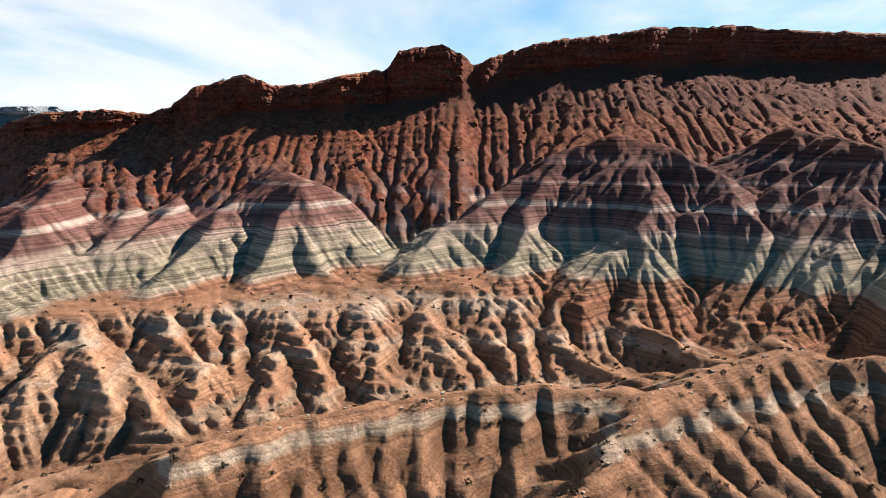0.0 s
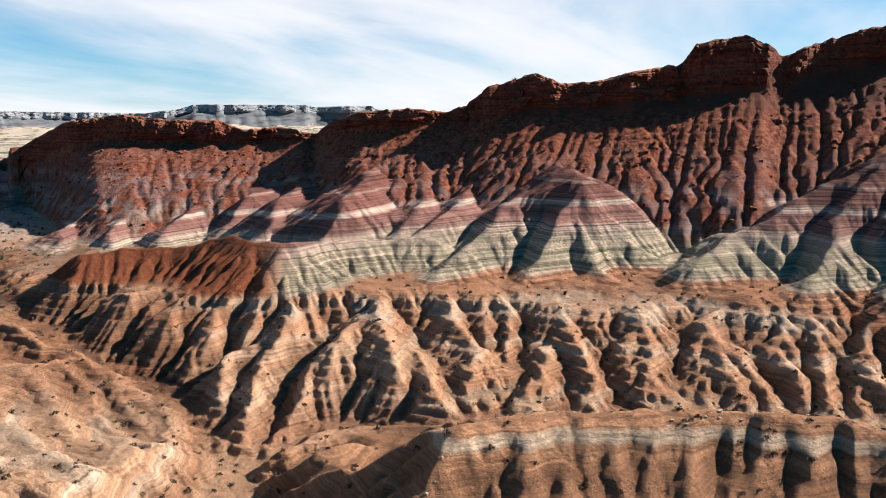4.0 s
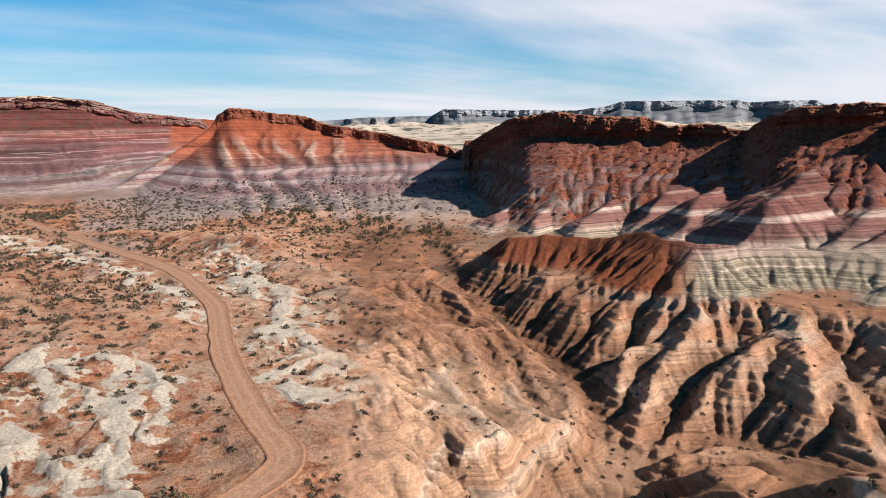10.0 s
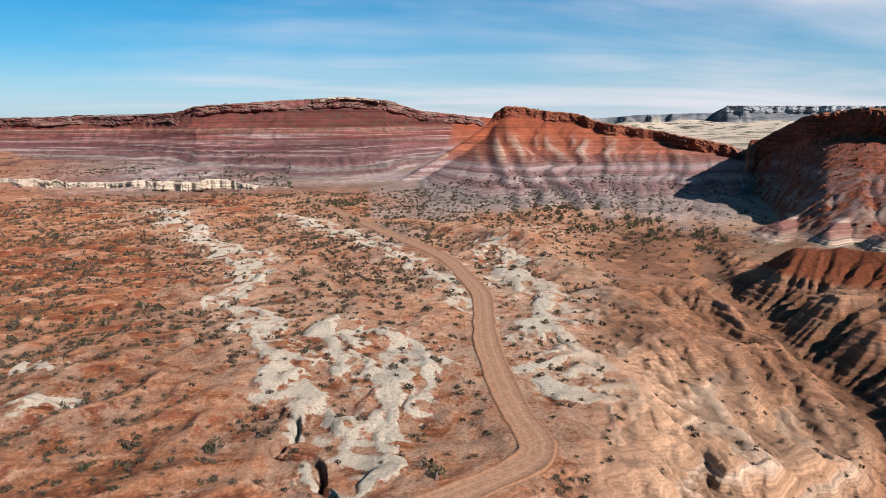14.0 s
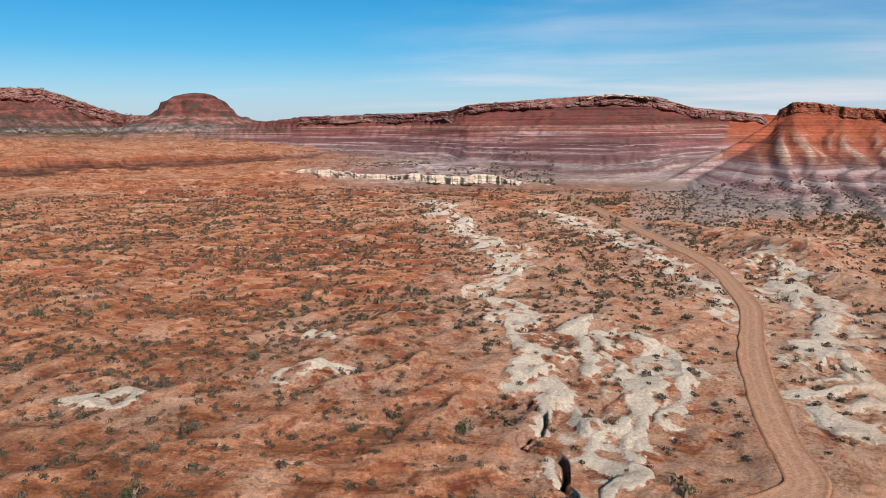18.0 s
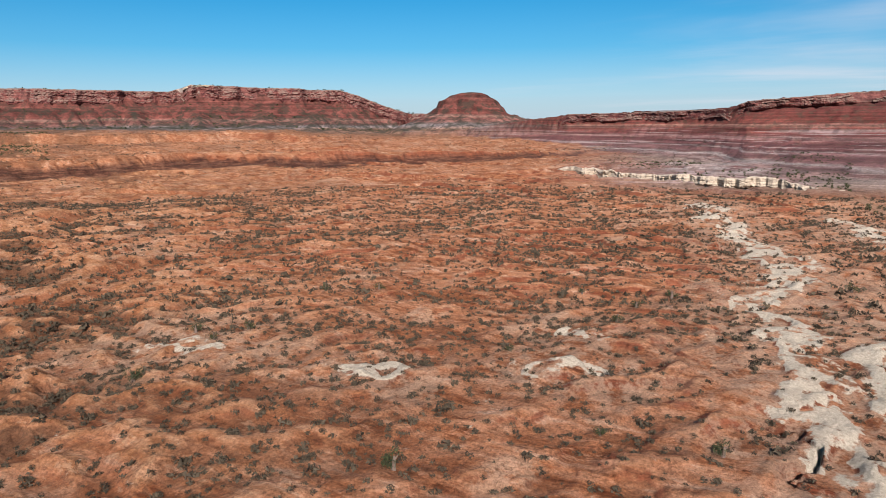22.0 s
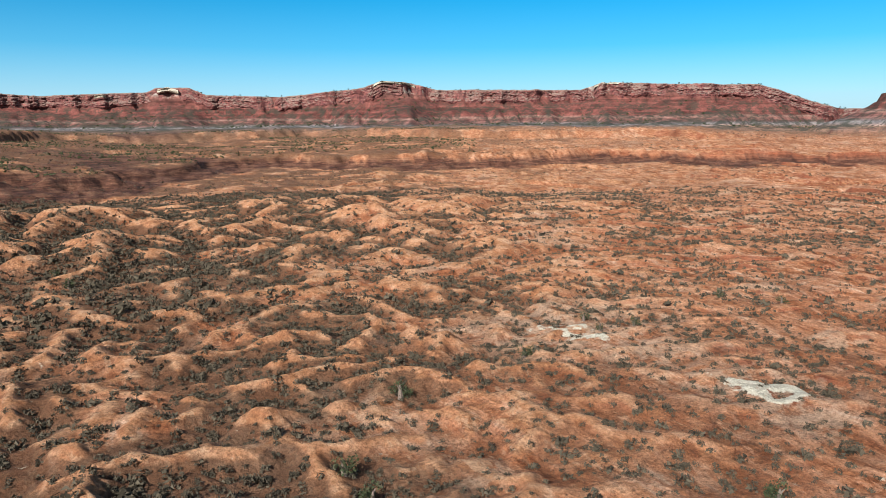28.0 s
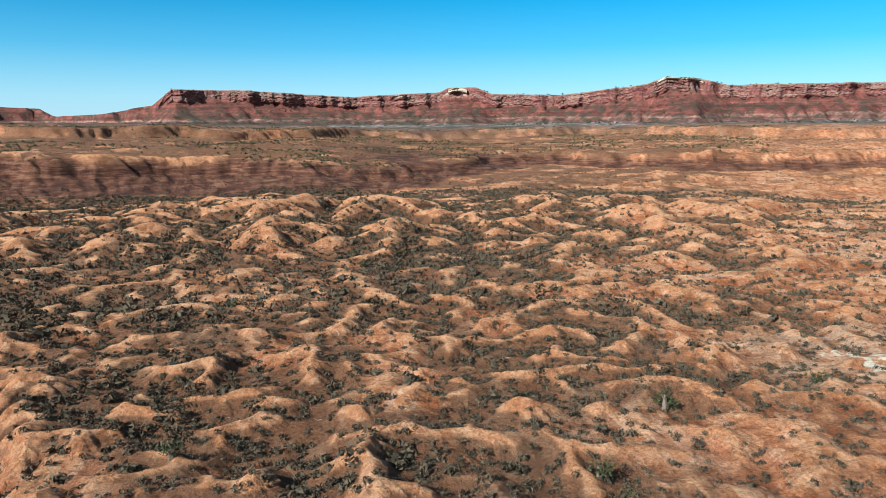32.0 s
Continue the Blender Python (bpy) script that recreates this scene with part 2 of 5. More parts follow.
WASH4 = [(*polar(a, r), z) for a, r, z in ((31.0, 118, -13), (29.6, 132, -11.5), (27.4, 148, -8.5), (26.6, 164, -4))]
WASH5 = [(*polar(a, r), z) for a, r, z in ((47.5, 172, -11), (43, 178, -7), (41.6, 188, -2))]
ROAD = [(*polar(a, r), 0.0) for a, r in ((104, 62), (92, 74), (83, 84), (78.4, 88.5), (75, 93), (72.5, 97), (71.2, 101), (71.0, 105), (71.7, 110), (73.0, 117), (74.7, 140), (75.6, 160), (75.7, 195), (75.9, 205), (76.8, 220), (78.2, 252), (80.2, 280), (82.8, 312), (86.5, 385), (89.1, 460), (90.5, 520))]
GULLY = [(*polar(a, r), z) for a, r, z in ((84, 72, -7), (87.5, 84, -6.5), (89.8, 94, -5.5), (90.7, 102, -4.6), (91.8, 109, -4.0), (92.6, 120, -3.0), (94.6, 126, -1.8))]
# pale hummocks: out along the plain, and on both sides of the road
CHAINS = [([(*polar(a, r), 0.0) for a, r in line], w) for line, w in (
    (((86.0, 100), (86.3, 111), (89.2, 117), (91.2, 137), (92.6, 148), (95.5, 165), (94.4, 188), (96.4, 202), (94.8, 228), (94.2, 263), (96.5, 293), (98.4, 320), (98.2, 348), (99.9, 394), (100.8, 452)), 5.5),
    (((83.5, 106), (82.8, 119), (82.0, 140), (84.5, 160)), 6.0), (((84, 124), (86.6, 146), (88.5, 170)), 5.0),
    (((76.8, 190), (79.4, 230), (80.7, 252), (84.3, 291), (88.4, 346), (91, 400)), 5.5),
    (((66, 128), (71.0, 135), (68.2, 153), (70.4, 173), (70.1, 202), (74.0, 240), (74.6, 290)), 6.0),
    (((60, 118), (63, 140), (62, 165), (66, 200)), 6.0), (((108.6, 139), (111.6, 142)), 4.0), (((109, 160), (109.6, 168)), 3.5), (((126.6, 139), (128.4, 142)), 4.0), (((141, 168), (143, 172)), 5.0))]


def caps_field(x, y):
    """0 to 1: where the pale hummocks stand, in ragged lobes along their chains."""
    best, halo = np.zeros(x.shape), np.zeros(x.shape)
    wx, wy = x + 3.0 * vnoise(x / 9, y / 9, 161), y + 3.0 * vnoise(x / 9, y / 9, 162)
    for k, (pts, w) in enumerate(CHAINS):
        d, h, along = line_field(wx, wy, pts, 30.0)
        near = d < 30
        if near.any():
            dn, an = d[near], along[near]
            lobes = fbm(an / 9.0, dn / 3.2 + 7 * k, 3, 163 + k)
            reach = 1.45 * w * (1 + 0.0016 * np.hypot(x[near], y[near]))
            gaps = sstep(-0.45, 0.15, vnoise(an / 7.0 + 0.25 * dn, an * 0 + k, 169) + 0.4 * vnoise(an / 2.5, dn / 2.0, 170))
            best[near] = np.maximum(best[near], sstep(-0.15, 0.9, 0.95 - dn / reach + 0.5 * lobes) * (0.35 + 0.65 * gaps))
            halo[near] = np.maximum(halo[near], 1 - sstep(0.8, 3.6, dn / reach))
    return best, halo


def land(x, y):
    """Height of the land before running water has cut it, and masks of its parts."""
    az = np.degrees(np.arctan2(-x, y))
    az = np.where(az < -150, az + 360, az)
    r = np.hypot(x, y)
    # plain, with low swells, and shelves that step up far out
    z = 1.6 * fbm(x / 90, y / 90, 3, 3) + 0.5 * fbm(x / 22, y / 22, 3, 4)
    plain = sstep(60, 90, az)
    z = z + plain * sstep(350, 600, r) * (2.2 * fbm(x / 70, y / 70, 4, 7) + 1.0)
    hum = sstep(126, 158, az) * (1 - sstep(330, 420, r))
    wx, wy = x + 5 * vnoise(x / 17, y / 17, 5), y + 5 * vnoise(x / 17, y / 17, 6)
    near_hum = 1 - 0.75 * sstep(150, 260, r)
    z = z + hum * (2.2 * np.abs(fbm(wx / 24 + 3, wy / 24, 2, 8)) - 0.8 + near_hum * (5.2 * np.abs(vnoise(wx / 9, wy / 9, 9) + 0.25 * vnoise(wx / 3.5, wy / 3.5, 13)) ** 0.75 - 1.9))
    flat = plain * (1 - hum) * (1 - sstep(420, 520, r))
    z = z + flat * (1.9 * np.abs(fbm((wx * 0.5 + wy * 0.87) / 9, (wy * 0.5 - wx * 0.87) / 30, 3, 10)) - 0.3)
    hills = sstep(135, 160, az) * sstep(255, 300, r) * (1 - sstep(420, 500, r))
    z = z + hills * (8 * np.abs(fbm(wx / 48, wy / 48, 3, 31, 0.6)))
    e_az = az + 1.2 * fbm(az / 3, r / 300, 3, 12)
    shelf_r = np.interp(az, (100, 112, 125, 150, 158, 165, 176, 185, 207, 240), (1500, 980, 830, 790, 800, 860, 590, 530, 560, 560)) + 34 * fbm(x / 120, y / 120, 4, 21, 0.55) + 3.5 * flute(np.radians(az) * 700 + 8 * fbm(az * 0.7, r / 60, 2, 20), 24, 19)
    shelf_h = np.interp(az, (100, 112, 125, 150, 158, 168, 172, 176, 185, 207), (2, 6, 14, 17, 17, 13, 11, 13, 20, 30)) + 1.5 * fbm(x / 120, y / 120, 2, 22)
    run = np.interp(az, (158, 172), (50, 95))
    up = np.clip((r - shelf_r) / run, 0, 1)
    shelf = plain * shelf_h * (0.62 * up + 0.38 * sstep(0.70, 0.82, up))
    z = z + shelf - plain * 4 * up * (1 - up) * np.interp(az, (158, 172), (2.6, 2.8)) * (0.7 * flute(np.radians(az) * 700 + 9 * fbm(x / 60, y / 60, 2, 23), 15, 27) + 0.6 * flute(np.radians(az) * 700 + 16 * fbm(x / 60, y / 60, 2, 23), 47, 28))
    z = z + plain * np.maximum(0, r - 900) * 0.0085 * (1 - sstep(2400, 3000, r) * 0.3)
    white = sstep(91, 98, az) * (1 - sstep(109, 113, az)) * 5.5 * sstep(0, 1, (r - np.interp(az, (91, 100, 111), (560, 610, 700)) - 7 * fbm(az * 1.2, r * 0, 3, 24)) / 9) * (1 - sstep(90, 260, r - 620))
    z = z + white
    far_r = 1400 + 190 * fbm(x / 420, y / 420, 4, 33) + 12 * flute(np.radians(az) * 1450, 45, 34)
    z = z + sstep(126, 136, az) * (15 + 4 * vnoise(az / 4, az * 0, 35)) * sstep(0, 30, r - far_r)
    # low ground towards the badlands
    east = 1 - sstep(56, 67, az + 3 * fbm(x / 40, y / 40, 2, 41))
    bench_r = np.interp(az, (-40, -26, -17, -10, 0, 8, 15, 22, 30, 35, 40, 45, 52, 60), (240, 232, 216, 208, 194, 184, 182, 186, 190, 192, 198, 204, 212, 225))
    bench_z = np.interp(az, (-40, -26, -10, 0, 10, 30, 40, 52, 60), (9, 8.5, 7.5, 5.5, 3.5, 4.5, 3.4, 2.2, -1))
    d = bench_r - r + 4 * fbm(x / 14, y / 14, 3, 43)
    dd = np.maximum(d, 0)
    rib_u = np.radians(az) * 165 + 5 * vnoise(x / 22, y / 22, 46) + 0.25 * dd
    low = np.maximum(bench_z - 0.31 * dd - np.clip(dd * 0.26, 0, 3.2) * flute(rib_u, 19, 16) - np.clip(dd * 0.06, 0, 0.6) * flute(rib_u, 5.2, 18), np.interp(az, (-40, 0, 30, 50, 60), (-8, -13, -17, -18, -4)) + 1.4 * fbm(x / 9, y / 9, 3, 42))
    slope_in = np.interp(az + 5 * vnoise(x / 30, y / 30, 50), (36, 42, 46, 50, 56, 62, 68), (-16, -15, -12, -7.5, -3.5, -1.2, 0)) + 0.0 * r
    near_shelf = np.where(r < 190, slope_in - 3.2 * sstep(67, 54, az) * flute(0.28 * x + 0.96 * y + 2.0 * vnoise(x / 24, y / 24, 49), 7.5, 17, 0.3, 1.6), -30)
    low = np.where(d > 0, smax(low, near_shelf * sstep(38, 45, az) - 40 * (1 - sstep(38, 45, az)), 2), low)
    low = low + 0.8 * fbm(x / 15, y / 15, 3, 44)
    beyond = bench_z + np.clip(r - bench_r, 0, 200) * np.interp(az, (-40, -5, 20, 35, 60), (0.045, 0.05, 0.05, 0.0, 0.0))
    low = np.where(d > 0, low, beyond + 0.5 * fbm(x / 20, y / 20, 3, 45))
    z = z * (1 - east) + low * east
    # the knolls beside the road
    for a, rr, h, w in ((82.8, 366, 2.6, 17), (80.5, 352, 3.0, 15), (78.4, 336, 3.4, 14), (76.6, 322, 4, 14), (74.9, 306, 4, 13), (73.4, 292, 5.0, 13), (71.6, 282, 5, 15), (69.6, 248, 5.6, 15), (67.0, 226, 4.0, 13), (65.0, 206, 3.4, 12), (62.0, 190, 3.0, 12), (59, 172, 2.6, 12)):
        cx, cy = polar(a, rr)
        q = np.hypot(x - cx, y - cy) / w
        z = z + h * np.exp(-q * q * 1.4)
    # near ridges, spurs, mounds
    mound = np.full(x.shape, -99.0)
    k_ridge = np.zeros(x.shape)
    mx_, my_ = x + 3.2 * vnoise(x / 21, y / 21, 221) + 1.2 * vnoise(x / 8, y / 8, 222), y + 3.2 * vnoise(x / 21, y / 21, 223) + 1.2 * vnoise(x / 8, y / 8, 224)
    rough = 0.55 * fbm(x / 11, y / 11, 3, 225)
    for pts in RIDGES:
        dist, h, u = line_field(x, y, pts)
        uu = u + 0.25 * dist + 1.5 * vnoise(x / 9, y / 9, 228)
        cut = flute(uu, 5.6, 11, 0.35, 1.5) + 0.15 * flute(uu * 1.1, 2.4, 12)
        rdg = h + 0.35 * rough - 0.45 * np.maximum(dist - 1.0, 0) - np.clip(dist * 0.62, 0, 4.6) * cut
        k_ridge = np.maximum(k_ridge, sstep(-1, 1, rdg - z))
        z = smax(z, rdg, 0.6)
    for pts in SPURS:
        dist, h, u = line_field(mx_, my_, pts)
        flank = 0.66 + 0.22 * vnoise(u / 14, u * 0, 226)
        z = smax(z, h + rough - flank * np.maximum(dist - 0.8, 0) - np.clip(dist * 0.12, 0, 1.1) * flute(u + 0.3 * dist, 5.5, 13), 2.0)
    dist, h, u = line_field(x, y, REDHILL)
    red = h + 0.4 * rough - 0.54 * dist - np.clip(dist * 0.08, 0, 0.7) * flute(u, 4.6, 14)
    k_red = sstep(-1.2, 1.2, red - z)
    z = smax(z, red, 1.5)
    for pts in MOUNDS:
        dist, h, u = line_field(mx_, my_, pts)
        flank = 0.52 + 0.10 * vnoise(u / 11, u * 0, 227)
        mound = smax(mound, h + 0.6 * rough - flank * np.maximum(dist - 1.0, 0) - np.clip(dist * 0.10, 0, 1.3) * flute(u + 0.2 * dist, 8.5, 15), 2.2)
    k_mound = sstep(-1.2, 1.2, mound - z)
    z = smax(z, mound, 1.0)
    # escarpments
    top1, s1, hc1 = scarp(az, r, RIM, rim_cliff(az), np.interp(az, (-22, -8, 2, 8, 24, 40, 52), (0.40, 0.52, 0.60, 0.58, 0.50, 0.36, 0.32)), 0.06, 3, 51, 0.5, edge=(-90, 56.6), rib=4.6, depth=0.8, toe=np.interp(az, (-30, -20, -10, -3, 30, 36, 45, 55), (140, 110, 90, 74, 66, 68, 76, 120)) + 6 * vnoise(az / 1.5, r * 0, 53))
    top2, s2, hc2 = scarp(az, r, WALL, np.interp(az, (74.6, 75.4), (10, 1)), 0.40, 0.06, 5, 61, 0.5, edge=(50, 86), rib=7, depth=1.2)
    u2 = np.radians(az) * 640 + 12 * vnoise(x / 50, y / 50, 229)
    crown2 = keyed(WALL, az)[1] - 9
    ribs2 = np.clip((s2 - 8) / 60, 0, 1) * (0.08 * flute(u2 + 0.15 * s2, 36, 230) + 0.035 * flute(u2, 12, 231)) + 0.02 * fbm(x / 25, y / 25, 3, 232)
    foot2 = np.maximum(crown2, 0) * (np.interp(s2, (0, 20, 110, 180, 250, 290, 320), (1, 0.87, 0.40, 0.20, 0.08, 0.0, -0.15)) - ribs2)
    top2 = np.where((s2 > 4) & (az > 51) & (az < 85), foot2, top2)
    top1 = np.where(s1 > 0, top1 - 0.45 * r * np.radians(np.maximum(az - 50.5, 0)), top1)
    k_rim = sstep(-1.5, 1.5, top1 - z)
    z = smax(z, top1, 1.5)
    k_wall = sstep(-2, 2, np.where(s2 > 320, -99, top2) - z)
    z = smax(z, np.where(s2 > 320, -99, top2), 2.0)
    top3, s3, hc3 = scarp(az, r, PURPLE, 16, 0.42, 0.04, 12, 71, 0.2, 0.5, edge=(60, 125), rib=20, depth=1.6)
    flat3 = np.interp(s3, (0, 40, 90, 420), (0, 0, 0, 105))
    k_purple = sstep(-2, 2, np.where(s3 > 520, -99, top3 + flat3) - z)
    z = smax(z, np.where(s3 > 520, -99, top3 + flat3), 3.0)
    top4, s4, hc4 = scarp(az, r, MESA, 48, 0.36, 0.02, 30, 81, 0.55, 0.5, edge=(94, 230), rib=80, depth=18)
    top4 = top4 + np.interp(s4, (0, 150, 400, 700), (0, 0, 40, 100))
    k_mesa = sstep(-3, 3, top4 - z)
    z = smax(z, top4, 6.0)
    bx, by = polar(118.9, 2050)
    q = np.hypot(x - bx, (y - by)) * (1 + 0.10 * fbm(az * 1.4, r / 200, 3, 91))
    butte = np.interp(q, (0, 28, 50, 62, 70, 80, 86, 118, 170, 300), (135, 132, 126, 118, 113, 108, 96, 74, 54, 10))
    k_butte = sstep(-3, 3, np.where(q < 298, butte, -99) - z)
    z = smax(z, np.where(q < 298, butte, -99), 2.0)
    # country behind the rim, and the far tablelands
    behind = sstep(20, 160, -s1) * sstep(-70, -60, az) * (1 - sstep(56, 60, az)) + sstep(20, 160, -s2) * sstep(55, 59, az) * (1 - sstep(73.5, 75, az))
    behind = np.clip(behind, 0, 1)
    domes = 20 + 26 * np.maximum(0, fbm(x / 420, y / 420, 3, 95)) * sstep(1500, 2300, r) - 0.0 * r
    z = np.where((behind > 0) & (r > 700), z * (1 - behind) + domes * behind, z)
    top5, s5, hc5 = scarp(az, r, BACK, 45, 0.5, 0.01, 60, 97, 0.5, 0.5, edge=(-90, 106), rib=90, depth=15)
    k_back = sstep(-3, 3, np.where(r > 2500, top5, -99) - z)
    z = smax(z, np.where(r > 2500, top5, -99), 5.0)
    # washes and the road bed
    for pts, w, sl in ((WASH, 2.2, 1.05), (WASH2, 1.6, 0.9), (WASH3, 0.8, 1.3), (WASH4, 0.8, 1.2), (WASH5, 0.8, 1.2)):
        dist, h, u = line_field(x + 2.5 * vnoise(x / 12, y / 12, 47), y + 2.5 * vnoise(x / 12, y / 12, 48), [(a, b, c + 0.0) for a, b, c in pts])
        z = smin(z, np.where(dist < 1e8, h + sl * np.maximum(dist - w, 0), 999), 1.0)
    masks = dict(az=az, r=r, s1=s1, hc1=hc1, s2=s2, s3=s3, s4=s4, s5=s5, mound=mound, red=red, shelf=shelf, white=white, behind=behind, k_red=k_red, k_mound=k_mound, k_rim=k_rim, k_wall=k_wall, k_purple=k_purple, k_mesa=k_mesa, k_butte=k_butte, k_back=k_back, k_ridge=k_ridge)
    return z, masks


def erode(z, dx, steps, k, talus, keep, smooth=0.06):
    """Cuts gullies with running water: each cell drains to its lowest neighbour and is worn by what flows through it."""
    ny, nx = z.shape
    n = nx * ny
    idx = np.arange(n).reshape(ny, nx)
    moves = [(0, 1), (0, -1), (1, 0), (-1, 0), (1, 1), (1, -1), (-1, 1), (-1, -1)]
    area = np.ones(n)
    for step in range(steps):
        pad = np.pad(z, 1, mode="edge")
        ipad = np.pad(idx, 1, mode="edge")
        best, rcv, low = np.zeros((ny, nx)), idx.copy(), np.full((ny, nx), 1e9)
        for dy, dxx in moves:
            beside = pad[1 + dy:1 + dy + ny, 1 + dxx:1 + dxx + nx]
            sl = (z - beside) / math.hypot(dy, dxx)
            low = np.where(beside == z, low, np.minimum(low, beside))
            up = sl > best
            best = np.where(up, sl, best)
            rcv = np.where(up, ipad[1 + dy:1 + dy + ny, 1 + dxx:1 + dxx + nx], rcv)
        ptr, area = rcv.ravel().copy(), np.full(n, dx * dx)
        roots = ptr == idx.ravel()
        alive = ~roots
        for hop in range(9):
            area = area + np.bincount(ptr[alive], weights=area[alive], minlength=n)
            nxt = ptr[ptr]
            alive = alive & ~roots[ptr]
            ptr = nxt
        zr = z.ravel()[rcv]
        z = np.where(best <= 0, np.maximum(z, np.minimum(low, z + 1.5) + 0.01), z)
        f = k * np.sqrt(np.minimum(area.reshape(ny, nx), 6000)) * keep
        z = (z + f * zr) / (1 + f)
        for rep in range(2):
            for ax in (0, 1):
                d = np.diff(z, axis=ax)
                ex = np.sign(d) * np.maximum(np.abs(d) - talus * dx, 0) * 0.22 + smooth * d * 0.5
                kk = (keep[1:] if ax == 0 else keep[:, 1:]) > 0.02
                ex = ex * kk
                if ax == 0:
                    z[:-1] += ex
                    z[1:] -= ex
                else:
                    z[:, :-1] += ex
                    z[:, 1:] -= ex
    return z, area.reshape(ny, nx)


def grid(x0, x1, y0, y1, dx):
    return np.meshgrid(np.arange(x0, x1 + dx / 2, dx), np.arange(y0, y1 + dx / 2, dx))


def sample(field, x0, y0, dx, x, y):
    u, v = (x - x0) / dx, (y - y0) / dx
    ny, nx = field.shape
    i, j = np.clip(np.floor(u).astype(int), 0, nx - 2), np.clip(np.floor(v).astype(int), 0, ny - 2)
    u, v = np.clip(u - i, 0, 1), np.clip(v - j, 0, 1)
    return (field[j, i] * (1 - u) + field[j, i + 1] * u) * (1 - v) + (field[j + 1, i] * (1 - u) + field[j + 1, i + 1] * u) * v


def wear(x, y, m):
    """How freely water cuts each spot."""
    w = 0.55 + 0.35 * sstep(130, 160, m["az"])
    slope_side = 1 - sstep(58, 70, m["az"])
    w = w + 0.25 * slope_side
    w = np.where(m["az"] < 57, np.minimum(w, np.interp(m["s1"], (0, 50, 75, 110, 150), (0.20, 0.20, 0.18, 0.30, 0.55))), w)
    w = w * (1 - 0.75 * m["k_ridge"])
    w = np.where((m["s1"] < m["hc1"] * 0.12 + 3) & (m["az"] < 57), 0.0, w)
    return w


FX0, FX1, FY0, FY1, FD = -700, 400, -720, 600, 1.8
gx, gy = grid(FX0, FX1, FY0, FY1, FD)
fz, fm = land(gx, gy)
fz = fz + 0.25 * fbm(gx / 6, gy / 6, 2, 101) + 0.15 * vnoise(gx / 2.2, gy / 2.2, 103)
fz, farea = erode(fz, FD, 14, 0.030, 0.95, wear(gx, gy, fm), 0.006)
NX0, NX1, NY0, NY1, ND = -300, 175, -205, 370, 0.65
hx, hy = grid(NX0, NX1, NY0, NY1, ND)
nm = {k: sample(fm[k], FX0, FY0, FD, hx, hy) for k in ("az", "s1", "hc1", "k_ridge")}
nz = sample(fz, FX0, FY0, FD, hx, hy) + 0.16 * vnoise(hx / 1.5, hy / 1.5, 107) + 0.4 * fbm(hx / 5, hy / 5, 2, 108)
nz, narea = erode(nz, ND, 20, 0.085, 1.15, wear(hx, hy, nm), 0.010)


def blurred(z, n):
    """Mean over a square of 2n + 1 cells."""
    for ax in (0, 1):
        c = np.cumsum(np.pad(z, [(n + 1, n) if k == ax else (0, 0) for k in (0, 1)], mode="edge"), axis=ax)
        w = 2 * n + 1
        z = (c[w:] - c[:-w]) / w if ax == 0 else (c[:, w:] - c[:, :-w]) / w
    return z


# rise over the local mean; also drives the relief shade in the ground colour
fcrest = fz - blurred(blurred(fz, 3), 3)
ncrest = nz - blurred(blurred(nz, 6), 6)


